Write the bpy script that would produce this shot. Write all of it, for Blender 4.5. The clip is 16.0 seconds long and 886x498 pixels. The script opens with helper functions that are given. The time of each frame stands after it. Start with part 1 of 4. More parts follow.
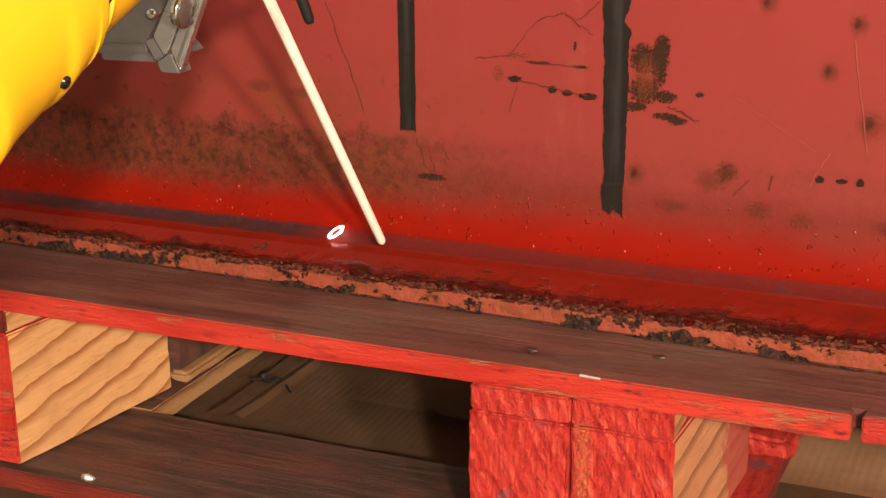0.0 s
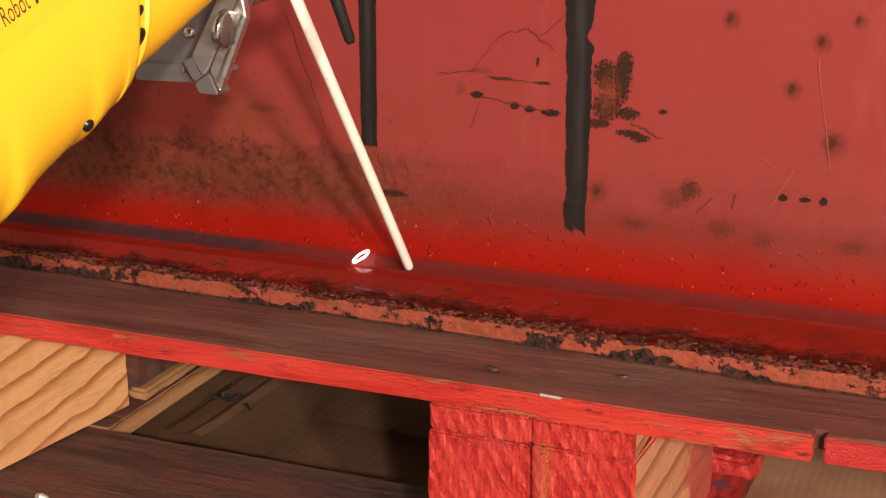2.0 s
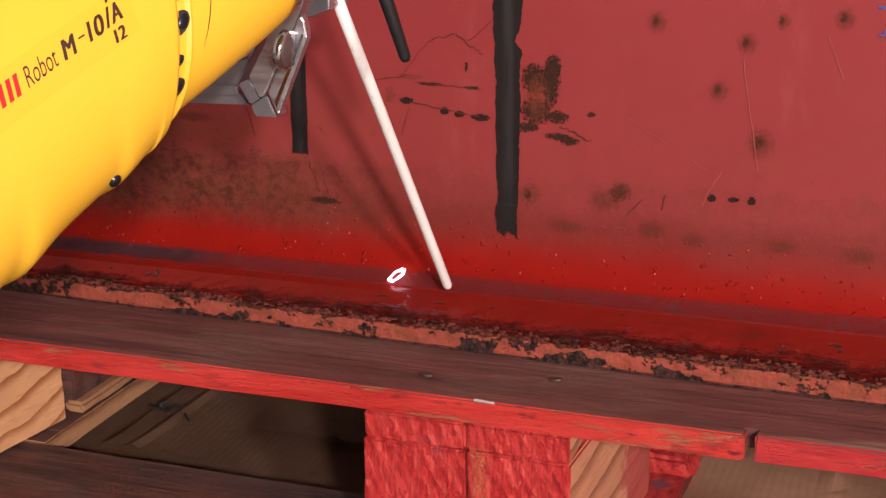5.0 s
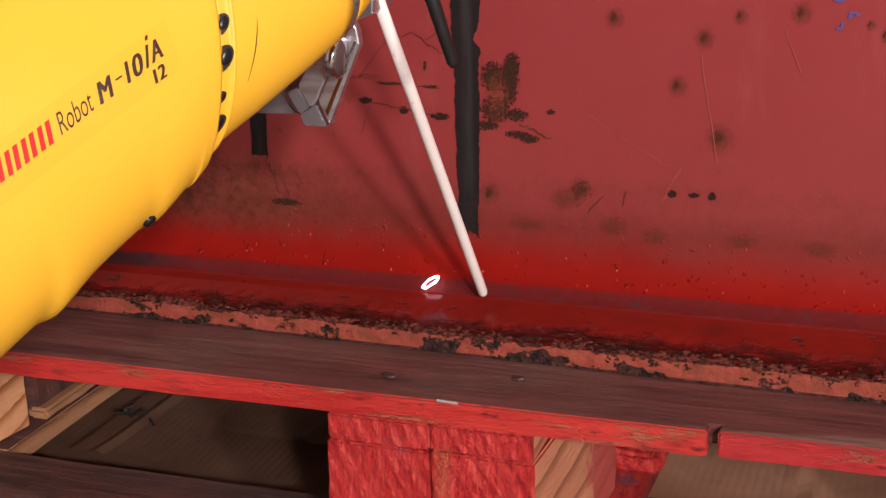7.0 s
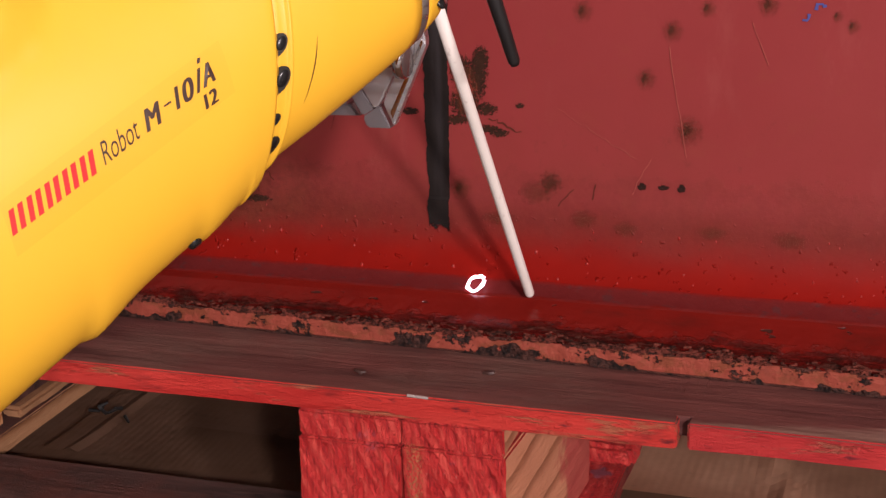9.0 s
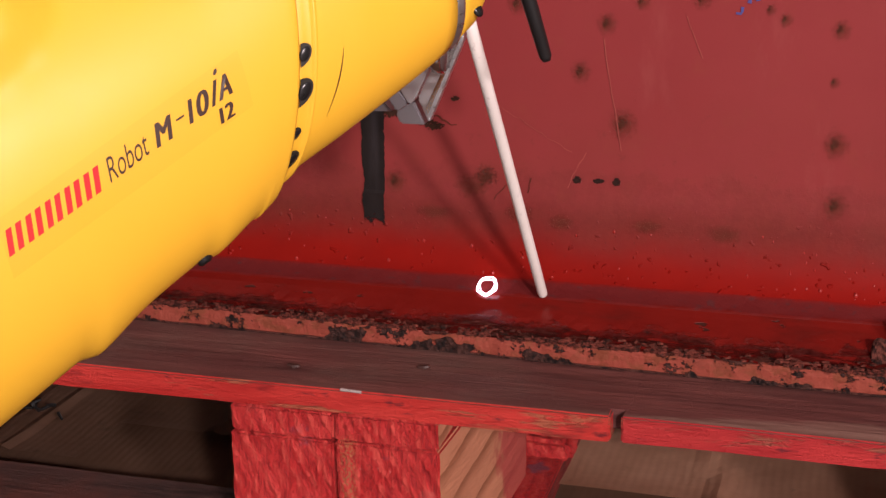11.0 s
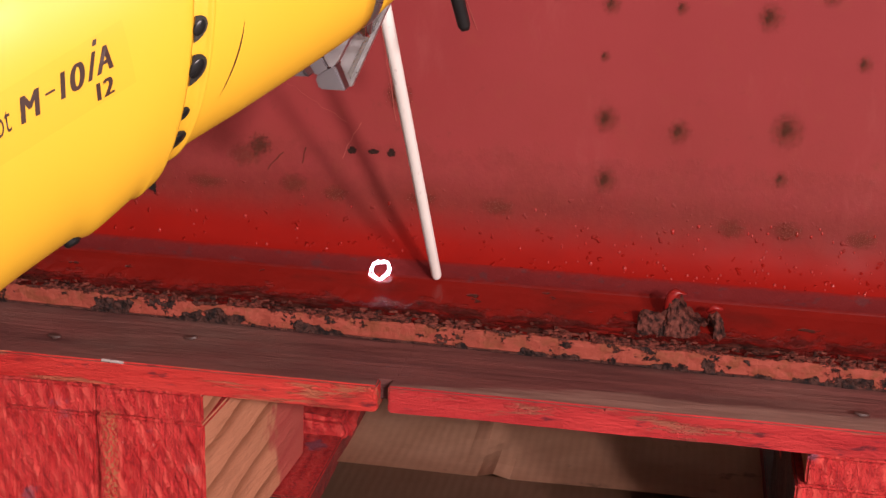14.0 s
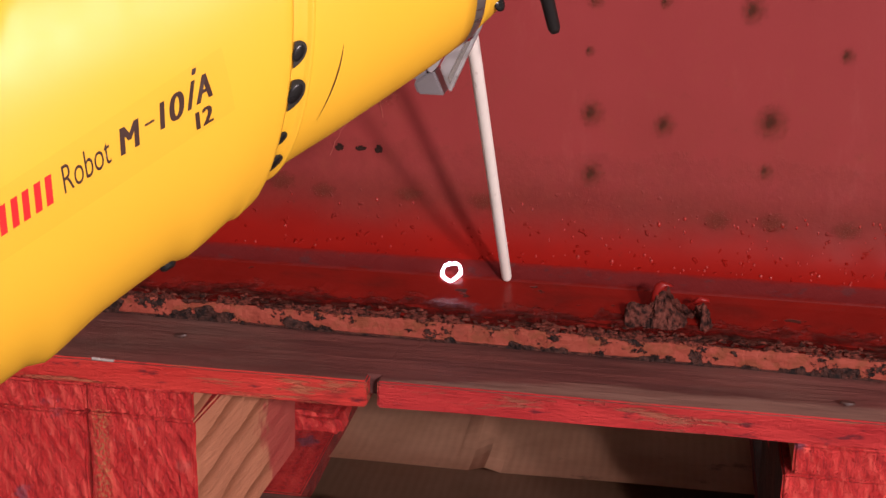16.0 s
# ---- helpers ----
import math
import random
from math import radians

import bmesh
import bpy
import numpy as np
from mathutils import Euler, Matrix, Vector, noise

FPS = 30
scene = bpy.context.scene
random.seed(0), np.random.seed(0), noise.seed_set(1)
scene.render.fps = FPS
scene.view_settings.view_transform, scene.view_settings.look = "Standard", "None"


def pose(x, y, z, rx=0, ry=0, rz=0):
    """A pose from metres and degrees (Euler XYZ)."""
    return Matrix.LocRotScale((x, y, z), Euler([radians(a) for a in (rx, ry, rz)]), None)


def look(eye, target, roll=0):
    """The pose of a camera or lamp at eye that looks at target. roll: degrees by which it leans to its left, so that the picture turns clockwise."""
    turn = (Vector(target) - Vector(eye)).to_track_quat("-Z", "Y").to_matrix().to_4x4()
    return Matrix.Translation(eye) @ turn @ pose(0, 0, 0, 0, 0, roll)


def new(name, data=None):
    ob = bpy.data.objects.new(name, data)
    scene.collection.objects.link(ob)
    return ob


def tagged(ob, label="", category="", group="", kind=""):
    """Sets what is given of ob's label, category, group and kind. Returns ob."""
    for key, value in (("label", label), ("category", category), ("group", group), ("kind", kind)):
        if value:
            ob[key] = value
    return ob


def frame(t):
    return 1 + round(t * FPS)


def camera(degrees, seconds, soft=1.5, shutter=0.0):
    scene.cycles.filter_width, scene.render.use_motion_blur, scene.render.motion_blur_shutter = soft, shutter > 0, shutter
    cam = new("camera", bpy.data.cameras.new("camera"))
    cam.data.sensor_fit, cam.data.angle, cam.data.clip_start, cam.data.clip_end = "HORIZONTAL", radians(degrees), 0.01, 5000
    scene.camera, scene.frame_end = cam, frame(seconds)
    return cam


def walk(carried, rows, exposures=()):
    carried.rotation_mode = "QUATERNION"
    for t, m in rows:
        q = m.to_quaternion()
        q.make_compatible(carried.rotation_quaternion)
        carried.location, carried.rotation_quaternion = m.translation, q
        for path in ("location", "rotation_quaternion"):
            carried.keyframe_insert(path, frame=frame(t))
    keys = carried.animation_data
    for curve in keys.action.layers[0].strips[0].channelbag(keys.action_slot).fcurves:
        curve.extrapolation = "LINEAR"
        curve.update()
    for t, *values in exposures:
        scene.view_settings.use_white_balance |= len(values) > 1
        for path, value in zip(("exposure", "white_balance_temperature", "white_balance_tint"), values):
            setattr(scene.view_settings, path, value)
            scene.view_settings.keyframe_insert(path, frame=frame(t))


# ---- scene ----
cam = camera(33.5, 16.0, soft=1.4)
PATH = [
    (0, (0.087, -0.792, 0.344), (-0.658, 0.962, -0.263), -0.6),
    (0.5, (0.089, -0.79, 0.34), (-0.648, 0.969, -0.261), -0.3),
    (1, (0.092, -0.785, 0.34), (-0.644, 0.976, -0.258), -0.3),
    (1.5, (0.091, -0.782, 0.342), (-0.631, 0.985, -0.257), -0.0),
    (2, (0.089, -0.779, 0.341), (-0.622, 0.996, -0.245), 0.0),
    (2.5, (0.091, -0.776, 0.347), (-0.618, 0.998, -0.243), -0.1),
    (3, (0.092, -0.778, 0.348), (-0.605, 1.003, -0.238), -0.2),
    (3.5, (0.097, -0.778, 0.349), (-0.595, 1.008, -0.227), -0.2),
    (4, (0.101, -0.777, 0.344), (-0.584, 1.014, -0.224), -0.4),
    (4.5, (0.1, -0.775, 0.344), (-0.568, 1.019, -0.235), -0.5),
    (7, (0.106, -0.766, 0.345), (-0.509, 1.043, -0.246), -1.2),
    (7.5, (0.109, -0.766, 0.345), (-0.509, 1.041, -0.25), -1.2),
    (8, (0.112, -0.764, 0.347), (-0.501, 1.043, -0.251), -1.4),
    (10.5, (0.119, -0.759, 0.341), (-0.429, 1.067, -0.263), -1.1),
    (11, (0.122, -0.755, 0.34), (-0.407, 1.077, -0.263), -0.9),
    (11.5, (0.123, -0.755, 0.338), (-0.4, 1.076, -0.271), -0.5),
    (12, (0.123, -0.756, 0.328), (-0.369, 1.079, -0.3), 0.5),
    (12.5, (0.128, -0.748, 0.321), (-0.282, 1.115, -0.279), 2.1),
    (13, (0.137, -0.745, 0.324), (-0.238, 1.119, -0.296), 2.6),
    (13.5, (0.144, -0.745, 0.32), (-0.181, 1.133, -0.285), 2.1),
    (14, (0.15, -0.742, 0.319), (-0.143, 1.143, -0.282), 1.9),
    (14.5, (0.152, -0.743, 0.318), (-0.136, 1.145, -0.276), 1.7),
    (15, (0.154, -0.744, 0.321), (-0.128, 1.143, -0.279), 1.7),
    (15.5, (0.155, -0.746, 0.322), (-0.131, 1.139, -0.28), 1.4),
    (16, (0.155, -0.746, 0.32), (-0.131, 1.139, -0.286), 1.3),
]
walk(cam, [(t, look(eye, target, roll)) for t, eye, target, roll in PATH],
     exposures=[(0, 0.40, 7750, 5), (1.5, 0.32, 7500, 7), (2.5, 0.20, 6550, 12), (3.5, 0.12, 6300, 15), (4.5, 0.08, 6150, 19), (8, -0.28, 6100, 23),
                (10.5, -0.33, 6150, 27), (12, -0.32, 6150, 28), (13, -0.14, 6250, 28), (14.5, -0.10, 6250, 28), (16, -0.34, 6150, 28)])

# ---- light: a workshop with two hall lamps in front and above, and two added soft fills ----
world = bpy.data.worlds.new("world")
world.use_nodes = True
world.node_tree.nodes["Background"].inputs[0].default_value = (0.75, 0.85, 1.0, 1)
world.node_tree.nodes["Background"].inputs[1].default_value = 0.1
scene.world = world


def area_lamp(name, eye, target, size, watts, colour):
    data = bpy.data.lights.new(name, "AREA")
    data.shape, data.size, data.energy, data.color = "DISK", size, watts, colour
    ob = new(name, data)
    ob.matrix_world = look(eye, target)
    return ob


area_lamp("hall_lamp", (1.30, -2.60, 1.14), (-0.1, 0.1, 0.05), 0.19, 92, (1.0, 0.90, 0.78))
area_lamp("hall_lamp", (1.90, -2.45, 1.14), (-0.1, 0.1, 0.05), 0.19, 67, (1.0, 0.90, 0.78))
# added soft fill from the front, no real source: lifts the shadows under the pallet
area_lamp("front_fill_light", (1.0, -3.2, 0.9), (0.1, 0.0, 0.1), 2.0, 19, (1.0, 0.95, 0.90))
# added weak overhead fill for ambient light, not a fixture of the hall
area_lamp("overhead_fill_light", (-0.4, -1.2, 2.6), (-0.2, 0.0, 0.0), 1.6, 8, (1.0, 0.93, 0.86))


# ---- materials ----
class Mat:
    """A small builder for node materials; places are in metres, in the object's space."""

    def __init__(self, name, rough=0.6, metal=0.0, coords="Object", spec=0.12):
        self.m = bpy.data.materials.new(name)
        self.m.use_nodes = True
        self.t = self.m.node_tree
        self.b = self.t.nodes["Principled BSDF"]
        self.b.inputs["Roughness"].default_value = rough
        self.b.inputs["Metallic"].default_value = metal
        self.b.inputs["Specular IOR Level"].default_value = spec
        self.co = self.t.nodes.new("ShaderNodeTexCoord").outputs[coords]

    def node(self, kind, ins=(), **props):
        n = self.t.nodes.new("ShaderNode" + kind)
        if "operation" in props:
            n.operation = props["operation"]
        if "interpolation_type" in props:
            n.interpolation_type = props["interpolation_type"]
        if "data_type" in props:
            n.data_type = props["data_type"]
        if "bands_direction" in props:
            n.wave_type, n.bands_direction = "BANDS", props["bands_direction"]
        if "wave_profile" in props:
            n.wave_profile = props["wave_profile"]
        for k, v in dict(ins).items():
            self.put(n.inputs[k], v)
        return n

    def put(self, socket, v):
        if isinstance(v, bpy.types.NodeSocket):
            self.t.links.new(v, socket)
        elif isinstance(v, tuple) and len(v) == 3 and socket.type == "RGBA":
            socket.default_value = (*v, 1)
        else:
            socket.default_value = v

    def scaled(self, sx, sy, sz, turn=(0, 0, 0), move=(0, 0, 0)):
        return self.node("Mapping", {"Vector": self.co, "Scale": (sx, sy, sz), "Rotation": tuple(radians(a) for a in turn), "Location": move}).outputs[0]

    def noise(self, scale, detail=5, vec=None, rough=0.6, warp=0.0):
        return self.node("TexNoise", {"Vector": vec or self.co, "Scale": scale, "Detail": detail, "Roughness": rough, "Distortion": warp}).outputs["Fac"]

    def ramp(self, fac, lo, hi, a=0.0, b=1.0):
        return self.node("MapRange", {"Value": fac, "From Min": lo, "From Max": hi, "To Min": a, "To Max": b}, interpolation_type="SMOOTHSTEP").outputs[0]

    def math(self, op, a, b=0.0):
        return self.node("Math", {0: a, 1: b}, operation=op).outputs[0]

    def mix(self, fac, a, b):
        n = self.node("Mix", data_type="RGBA")
        self.put(n.inputs[0], fac), self.put(n.inputs[6], a), self.put(n.inputs[7], b)
        return n.outputs[2]

    def axis(self, name):
        return self.node("SeparateXYZ", {0: self.co}).outputs[name]

    def bump(self, height, strength, distance, over=None):
        ins = {"Height": height, "Strength": strength, "Distance": distance}
        if over:
            ins["Normal"] = over
        n = self.node("Bump", ins).outputs[0]
        self.put(self.b.inputs["Normal"], n)
        return n

    def colour(self, c):
        self.put(self.b.inputs["Base Color"], c)

    def rough(self, r):
        self.put(self.b.inputs["Roughness"], r)


def plate_paint():
    """Faded red paint, fresh and glossy low down, with rust stains where the two meet."""
    k = Mat("faded_red_paint", 0.5, spec=0.10)
    z = k.axis("Z")
    wav = k.math("ADD", z, k.math("MULTIPLY", k.math("SUBTRACT", k.noise(14, 6, rough=0.7), 0.5), 0.020))
    fresh = k.ramp(wav, 0.076, 0.044)
    faded = k.mix(k.noise(9, 5), (0.196, 0.0250, 0.0245), (0.242, 0.0355, 0.0340))
    faded = k.mix(k.ramp(k.noise(60, 6), 0.52, 0.75, 0, 0.35), faded, (0.22, 0.042, 0.028))
    faded = k.mix(k.ramp(k.noise(24, 7, k.scaled(1, 1, 0.35), 0.75), 0.55, 0.72, 0, 0.30), faded, (0.27, 0.060, 0.052))
    faded = k.mix(k.ramp(wav, 0.092, 0.070, 0, 0.6), faded, (0.120, 0.012, 0.008))
    c = k.mix(fresh, faded, k.mix(k.noise(25, 4), (0.160, 0.0038, 0.0015), (0.238, 0.0066, 0.0022)))
    left = k.ramp(k.axis("X"), -0.20, -0.44, 0.20, 1)
    # olive-brown bloom over the paint, in clumps with a ragged upper rim
    rim = k.math("ADD", z, k.math("MULTIPLY", k.math("SUBTRACT", k.noise(55, 8, rough=0.75), 0.5), 0.055))
    belt = k.math("MULTIPLY", k.ramp(wav, 0.040, 0.072), k.ramp(rim, 0.109, 0.099))
    clump = k.ramp(k.noise(95, 7, rough=0.75), 0.38, 0.56, 0.5, 1)
    soft = k.math("MULTIPLY", k.math("MULTIPLY", k.ramp(wav, 0.05, 0.08), k.ramp(wav, 0.19, 0.09)), k.math("MULTIPLY", left, k.ramp(k.noise(22, 6), 0.38, 0.62, 0.25, 0.75)))
    c = k.mix(soft, c, (0.130, 0.036, 0.016))
    stain = k.math("MULTIPLY", k.math("MULTIPLY", belt, left), clump)
    c = k.mix(k.math("MULTIPLY", stain, 0.78), c, k.mix(k.ramp(k.noise(170, 5), 0.35, 0.65), (0.028, 0.0092, 0.006), (0.098, 0.026, 0.013)))
    loose = k.math("MULTIPLY", k.math("MULTIPLY", k.ramp(k.noise(75, 8, rough=0.8), 0.585, 0.63), left), k.math("MULTIPLY", k.ramp(z, 0.19, 0.12), k.ramp(z, 0.09, 0.11)))
    c = k.mix(k.math("MULTIPLY", loose, 0.8), c, (0.050, 0.020, 0.008))
    specks = k.ramp(k.noise(330, 2), 0.70, 0.76)
    c = k.mix(k.math("MULTIPLY", specks, k.ramp(z, 0.10, 0.05, 0.15, 0.3)), c, (0.06, 0.015, 0.010))
    k.colour(c)
    k.put(k.b.inputs["Specular IOR Level"], k.ramp(fresh, 0, 1, 0.11, 0.08))
    k.rough(k.ramp(k.noise(40, 5), 0.3, 0.7, 0.44, 0.60))
    n1 = k.bump(k.noise(7, 3), 0.25, 0.004)
    n2 = k.bump(k.noise(420, 3), 0.10, 0.0006, n1)
    n3 = k.bump(k.math("MULTIPLY", stain, k.noise(260, 4)), 0.5, 0.0015, n2)
    k.bump(k.math("MULTIPLY", k.ramp(k.noise(210, 1), 0.66, 0.78), k.ramp(z, 0.09, 0.05)), 0.8, 0.0012, n3)
    return k.m


def strip_paint():
    """The narrow band along the inner corner: dull purple over red, bare where it is cleaned."""
    k = Mat("dull_purple_strip", 0.5, spec=0.07)
    z = k.math("ADD", k.axis("Z"), k.math("MULTIPLY", k.math("SUBTRACT", k.noise(120, 6, k.scaled(0.5, 1, 1), 0.7), 0.5), 0.0050))
    clean = k.ramp(k.math("ADD", k.axis("X"), k.math("MULTIPLY", k.noise(40, 3), 0.04)), -0.36, -0.40)
    ends = k.ramp(k.axis("X"), -0.72, -0.62)
    red = k.mix(k.ramp(z, 0.0285, 0.0345), (0.115, 0.0056, 0.0030), (0.178, 0.0052, 0.0020))
    c = k.mix(k.noise(60, 5), (0.098, 0.0092, 0.0088), (0.128, 0.0155, 0.0145))
    bare = k.mix(k.noise(90, 5), (0.032, 0.0100, 0.0125), (0.060, 0.0200, 0.0230))
    c = k.mix(k.math("MULTIPLY", clean, ends), c, bare)
    pits = k.ramp(k.noise(150, 4, k.scaled(0.7, 1, 1)), 0.58, 0.66)
    c = k.mix(k.math("MULTIPLY", pits, 0.55), c, (0.068, 0.024, 0.025))
    band = k.math("MULTIPLY", k.ramp(z, 0.0285, 0.0303), k.ramp(z, 0.0372, 0.0340))
    c = k.mix(band, red, c)
    k.colour(c)
    k.bump(k.noise(150, 5), 0.6, 0.0014)
    return k.m


def flange_top_paint():
    """Dark red gloss over pitted steel, breaking into rust towards the outer edge."""
    k = Mat("dark_red_gloss", 0.3, spec=0.34)
    x = k.axis("X")
    y = k.math("DIVIDE", k.math("ADD", k.axis("Y"), k.math("MULTIPLY", x, 0.1094)), k.math("MAXIMUM", k.math("ADD", k.math("MULTIPLY", x, 1.094), 1.0), 0.12))
    near = k.ramp(k.math("ADD", y, k.math("MULTIPLY", k.noise(45, 6, k.scaled(0.6, 1, 1), rough=0.75), 0.044)), 0.110, 0.094)
    c = k.mix(k.noise(30, 5), (0.108, 0.0052, 0.0030), (0.172, 0.0088, 0.0048))
    c = k.mix(k.ramp(k.noise(38, 5, k.scaled(0.4, 1, 1)), 0.52, 0.70, 0, 0.55), c, (0.060, 0.0080, 0.0055))
    flake = k.ramp(k.noise(210, 7, k.scaled(0.20, 1, 1), 0.78), 0.47, 0.54)
    scale = k.mix(k.ramp(k.noise(320, 5, k.scaled(0.3, 1, 1)), 0.38, 0.62), (0.018, 0.008, 0.006), (0.150, 0.046, 0.032))
    c = k.mix(k.math("MULTIPLY", near, flake), c, scale)
    pits = k.ramp(k.noise(110, 3, k.scaled(0.5, 1, 1)), 0.66, 0.70)
    c = k.mix(pits, c, (0.045, 0.014, 0.010))
    k.colour(c)
    k.put(k.b.inputs["Specular IOR Level"], k.ramp(near, 0, 0.6, 0.26, 0.06))
    k.rough(k.ramp(near, 0, 0.6, 0.20, 0.75))
    n = k.bump(k.noise(60, 4), 0.35, 0.0016)
    n = k.bump(pits, 0.6, -0.001, n)
    k.bump(k.math("MULTIPLY", k.ramp(k.noise(210, 7, k.scaled(0.20, 1, 1), 0.78), 0.40, 0.62), near), 1.0, 0.005, n)
    return k.m


def flange_edge_paint():
    """Salmon primer on a rusted edge: black-brown scabs along its foot and arris."""
    k = Mat("rusty_salmon_primer", 0.75, spec=0.2)
    z = k.axis("Z")
    v = k.scaled(0.75, 1, 1)
    c = k.mix(k.noise(60, 5), (0.21, 0.038, 0.023), (0.29, 0.062, 0.038))
    c = k.mix(k.ramp(k.noise(120, 5, v), 0.46, 0.62, 0, 0.8), c, (0.17, 0.045, 0.020))
    low = k.math("MULTIPLY", k.math("SUBTRACT", k.noise(30, 3, v), 0.505), 0.085)
    fine = k.math("MULTIPLY", k.math("SUBTRACT", k.noise(170, 5, rough=0.7), 0.5), 0.012)
    foot = k.ramp(k.math("ADD", k.math("SUBTRACT", z, k.math("MINIMUM", low, 0.0078)), fine), 0.0016, 0.0008)
    head = k.ramp(k.math("ADD", z, k.math("MULTIPLY", k.math("SUBTRACT", k.noise(110, 5, v, 0.7), 0.5), 0.012)), 0.0118, 0.0132)
    blob = k.ramp(k.noise(75, 6, k.scaled(0.8, 1, 1, move=(0.4, 0, 0)), 0.7), 0.572, 0.596)
    blob = k.math("MAXIMUM", blob, k.ramp(z, 0.0019, 0.0011, 0, 0.9))
    rust = k.math("MAXIMUM", k.math("MAXIMUM", foot, k.math("MULTIPLY", head, 0.85)), blob)
    c = k.mix(k.ramp(k.noise(16, 6, k.scaled(0.6, 1, 1)), 0.56, 0.68, 0, 0.55), c, (0.115, 0.032, 0.020))
    c = k.mix(rust, c, k.mix(k.ramp(k.noise(230, 6), 0.36, 0.64), (0.009, 0.0055, 0.005), (0.070, 0.027, 0.020)))
    k.colour(c)
    n = k.bump(k.noise(90, 6), 0.8, 0.004)
    k.bump(k.math("MULTIPLY", rust, k.noise(260, 4)), 1.0, 0.006, n)
    return k.m


def rust_material(name, a, b, scale=200, rough=0.9):
    k = Mat(name, rough)
    k.colour(k.mix(k.ramp(k.noise(scale, 6), 0.35, 0.65), a, b))
    k.bump(k.noise(scale * 1.3, 6), 0.8, 0.002)
    return k.m


def stain_material(name, a, b, edge=0.36, density=0.9, grain=620, soft=0.3, ragged=1.9):
    """A stain that breaks up towards its rim."""
    k = Mat(name, 0.85)
    g = k.node("TexCoord").outputs["Generated"]
    s = k.node("SeparateXYZ", {0: g})
    dx, dz = k.math("SUBTRACT", s.outputs[0], 0.5), k.math("SUBTRACT", s.outputs[2], 0.5)
    r = k.math("MULTIPLY", k.math("SQRT", k.math("ADD", k.math("MULTIPLY", dx, dx), k.math("MULTIPLY", dz, dz))), 2.0)
    body = k.math("ADD", k.math("SUBTRACT", 1.0, r), k.math("MULTIPLY", k.math("SUBTRACT", k.noise(grain, 6, rough=0.8), 0.5), ragged))
    body = k.math("ADD", body, k.math("MULTIPLY", k.math("SUBTRACT", k.noise(230, 2), 0.5), 0.5))
    k.put(k.b.inputs["Alpha"], k.ramp(k.math("MULTIPLY", body, k.ramp(r, 1.0, 0.6)), edge, edge + soft, 0, density))
    k.colour(k.mix(k.noise(300, 4), a, b))
    k.bump(k.noise(500, 4), 0.6, 0.001)
    return k.m


def stripe_paint():
    """Black brushed paint, grey along the brush's middle, broken at its sides and foot."""
    k = Mat("black_paint_stroke", 0.6, spec=0.10)
    g = k.node("SeparateXYZ", {0: k.node("TexCoord").outputs["Generated"]})
    side = k.math("ABSOLUTE", k.math("SUBTRACT", g.outputs[0], 0.5))
    wear = k.math("MULTIPLY", k.math("SUBTRACT", k.noise(170, 7, rough=0.75), 0.5), 0.62)
    hold = k.ramp(k.math("ADD", side, wear), 0.49, 0.45)
    foot = k.ramp(k.math("ADD", g.outputs[2], k.math("MULTIPLY", k.math("SUBTRACT", k.noise(220, 6), 0.5), 0.06)), 0.002, 0.012)
    holes = k.ramp(k.noise(120, 6, rough=0.7), 0.30, 0.34, 0.25, 1)
    k.put(k.b.inputs["Alpha"], k.math("MULTIPLY", k.math("MULTIPLY", hold, foot), holes))
    streak = k.math("MULTIPLY", k.ramp(side, 0.20, 0.05), k.ramp(k.noise(60, 5, k.scaled(1, 1, 0.12)), 0.40, 0.65, 0.1, 0.9))
    c = k.mix(k.noise(90, 5), (0.007, 0.006, 0.006), (0.020, 0.014, 0.012))
    c = k.mix(streak, c, (0.028, 0.023, 0.024))
    k.colour(c)
    k.bump(k.noise(200, 5, k.scaled(1, 1, 0.2)), 0.4, 0.0008)
    return k.m


def worn_deck():
    """Dark weathered board top: brown stain rubbed over old red paint, grain along the board."""
    k = Mat("dark_weathered_board", 0.55, spec=0.22)
    v = k.scaled(0.10, 1, 1)
    c = k.mix(k.ramp(k.noise(60, 7, v), 0.3, 0.7), (0.072, 0.026, 0.023), (0.175, 0.060, 0.050))
    c = k.mix(k.ramp(k.noise(7, 5), 0.45, 0.7, 0, 0.6), c, (0.16, 0.090, 0.07))
    c = k.mix(k.ramp(k.noise(18, 7, k.scaled(0.35, 1, 1), 0.75), 0.54, 0.66, 0, 0.6), c, (0.075, 0.026, 0.020))
    c = k.mix(k.ramp(k.noise(260, 3), 0.70, 0.76, 0, 0.7), c, (0.24, 0.14, 0.11))
    c = k.mix(k.ramp(k.noise(190, 5, k.scaled(0.06, 1, 1)), 0.62, 0.75, 0, 0.6), c, (0.045, 0.018, 0.014))
    reach = k.ramp(k.axis("X"), 0.0, 0.14, 0.002, 0.019)
    front = k.ramp(k.math("SUBTRACT", k.math("ADD", k.axis("Y"), k.math("MULTIPLY", k.math("SUBTRACT", k.noise(60, 7, k.scaled(0.15, 1, 1), 0.75), 0.5), 0.030)), reach), 0.004, -0.003)
    c = k.mix(k.math("MULTIPLY", front, k.ramp(k.axis("X"), -0.06, 0.05, 0.35, 0.85)), c, k.mix(k.noise(200, 6, k.scaled(0.08, 1, 1)), (0.085, 0.040, 0.032), (0.36, 0.21, 0.16)))
    k.colour(c)
    n = k.bump(k.noise(140, 7, v, 0.7), 0.7, 0.003)
    k.bump(k.noise(25, 3, k.scaled(0.2, 1, 1)), 0.2, 0.002, n)
    return k.m


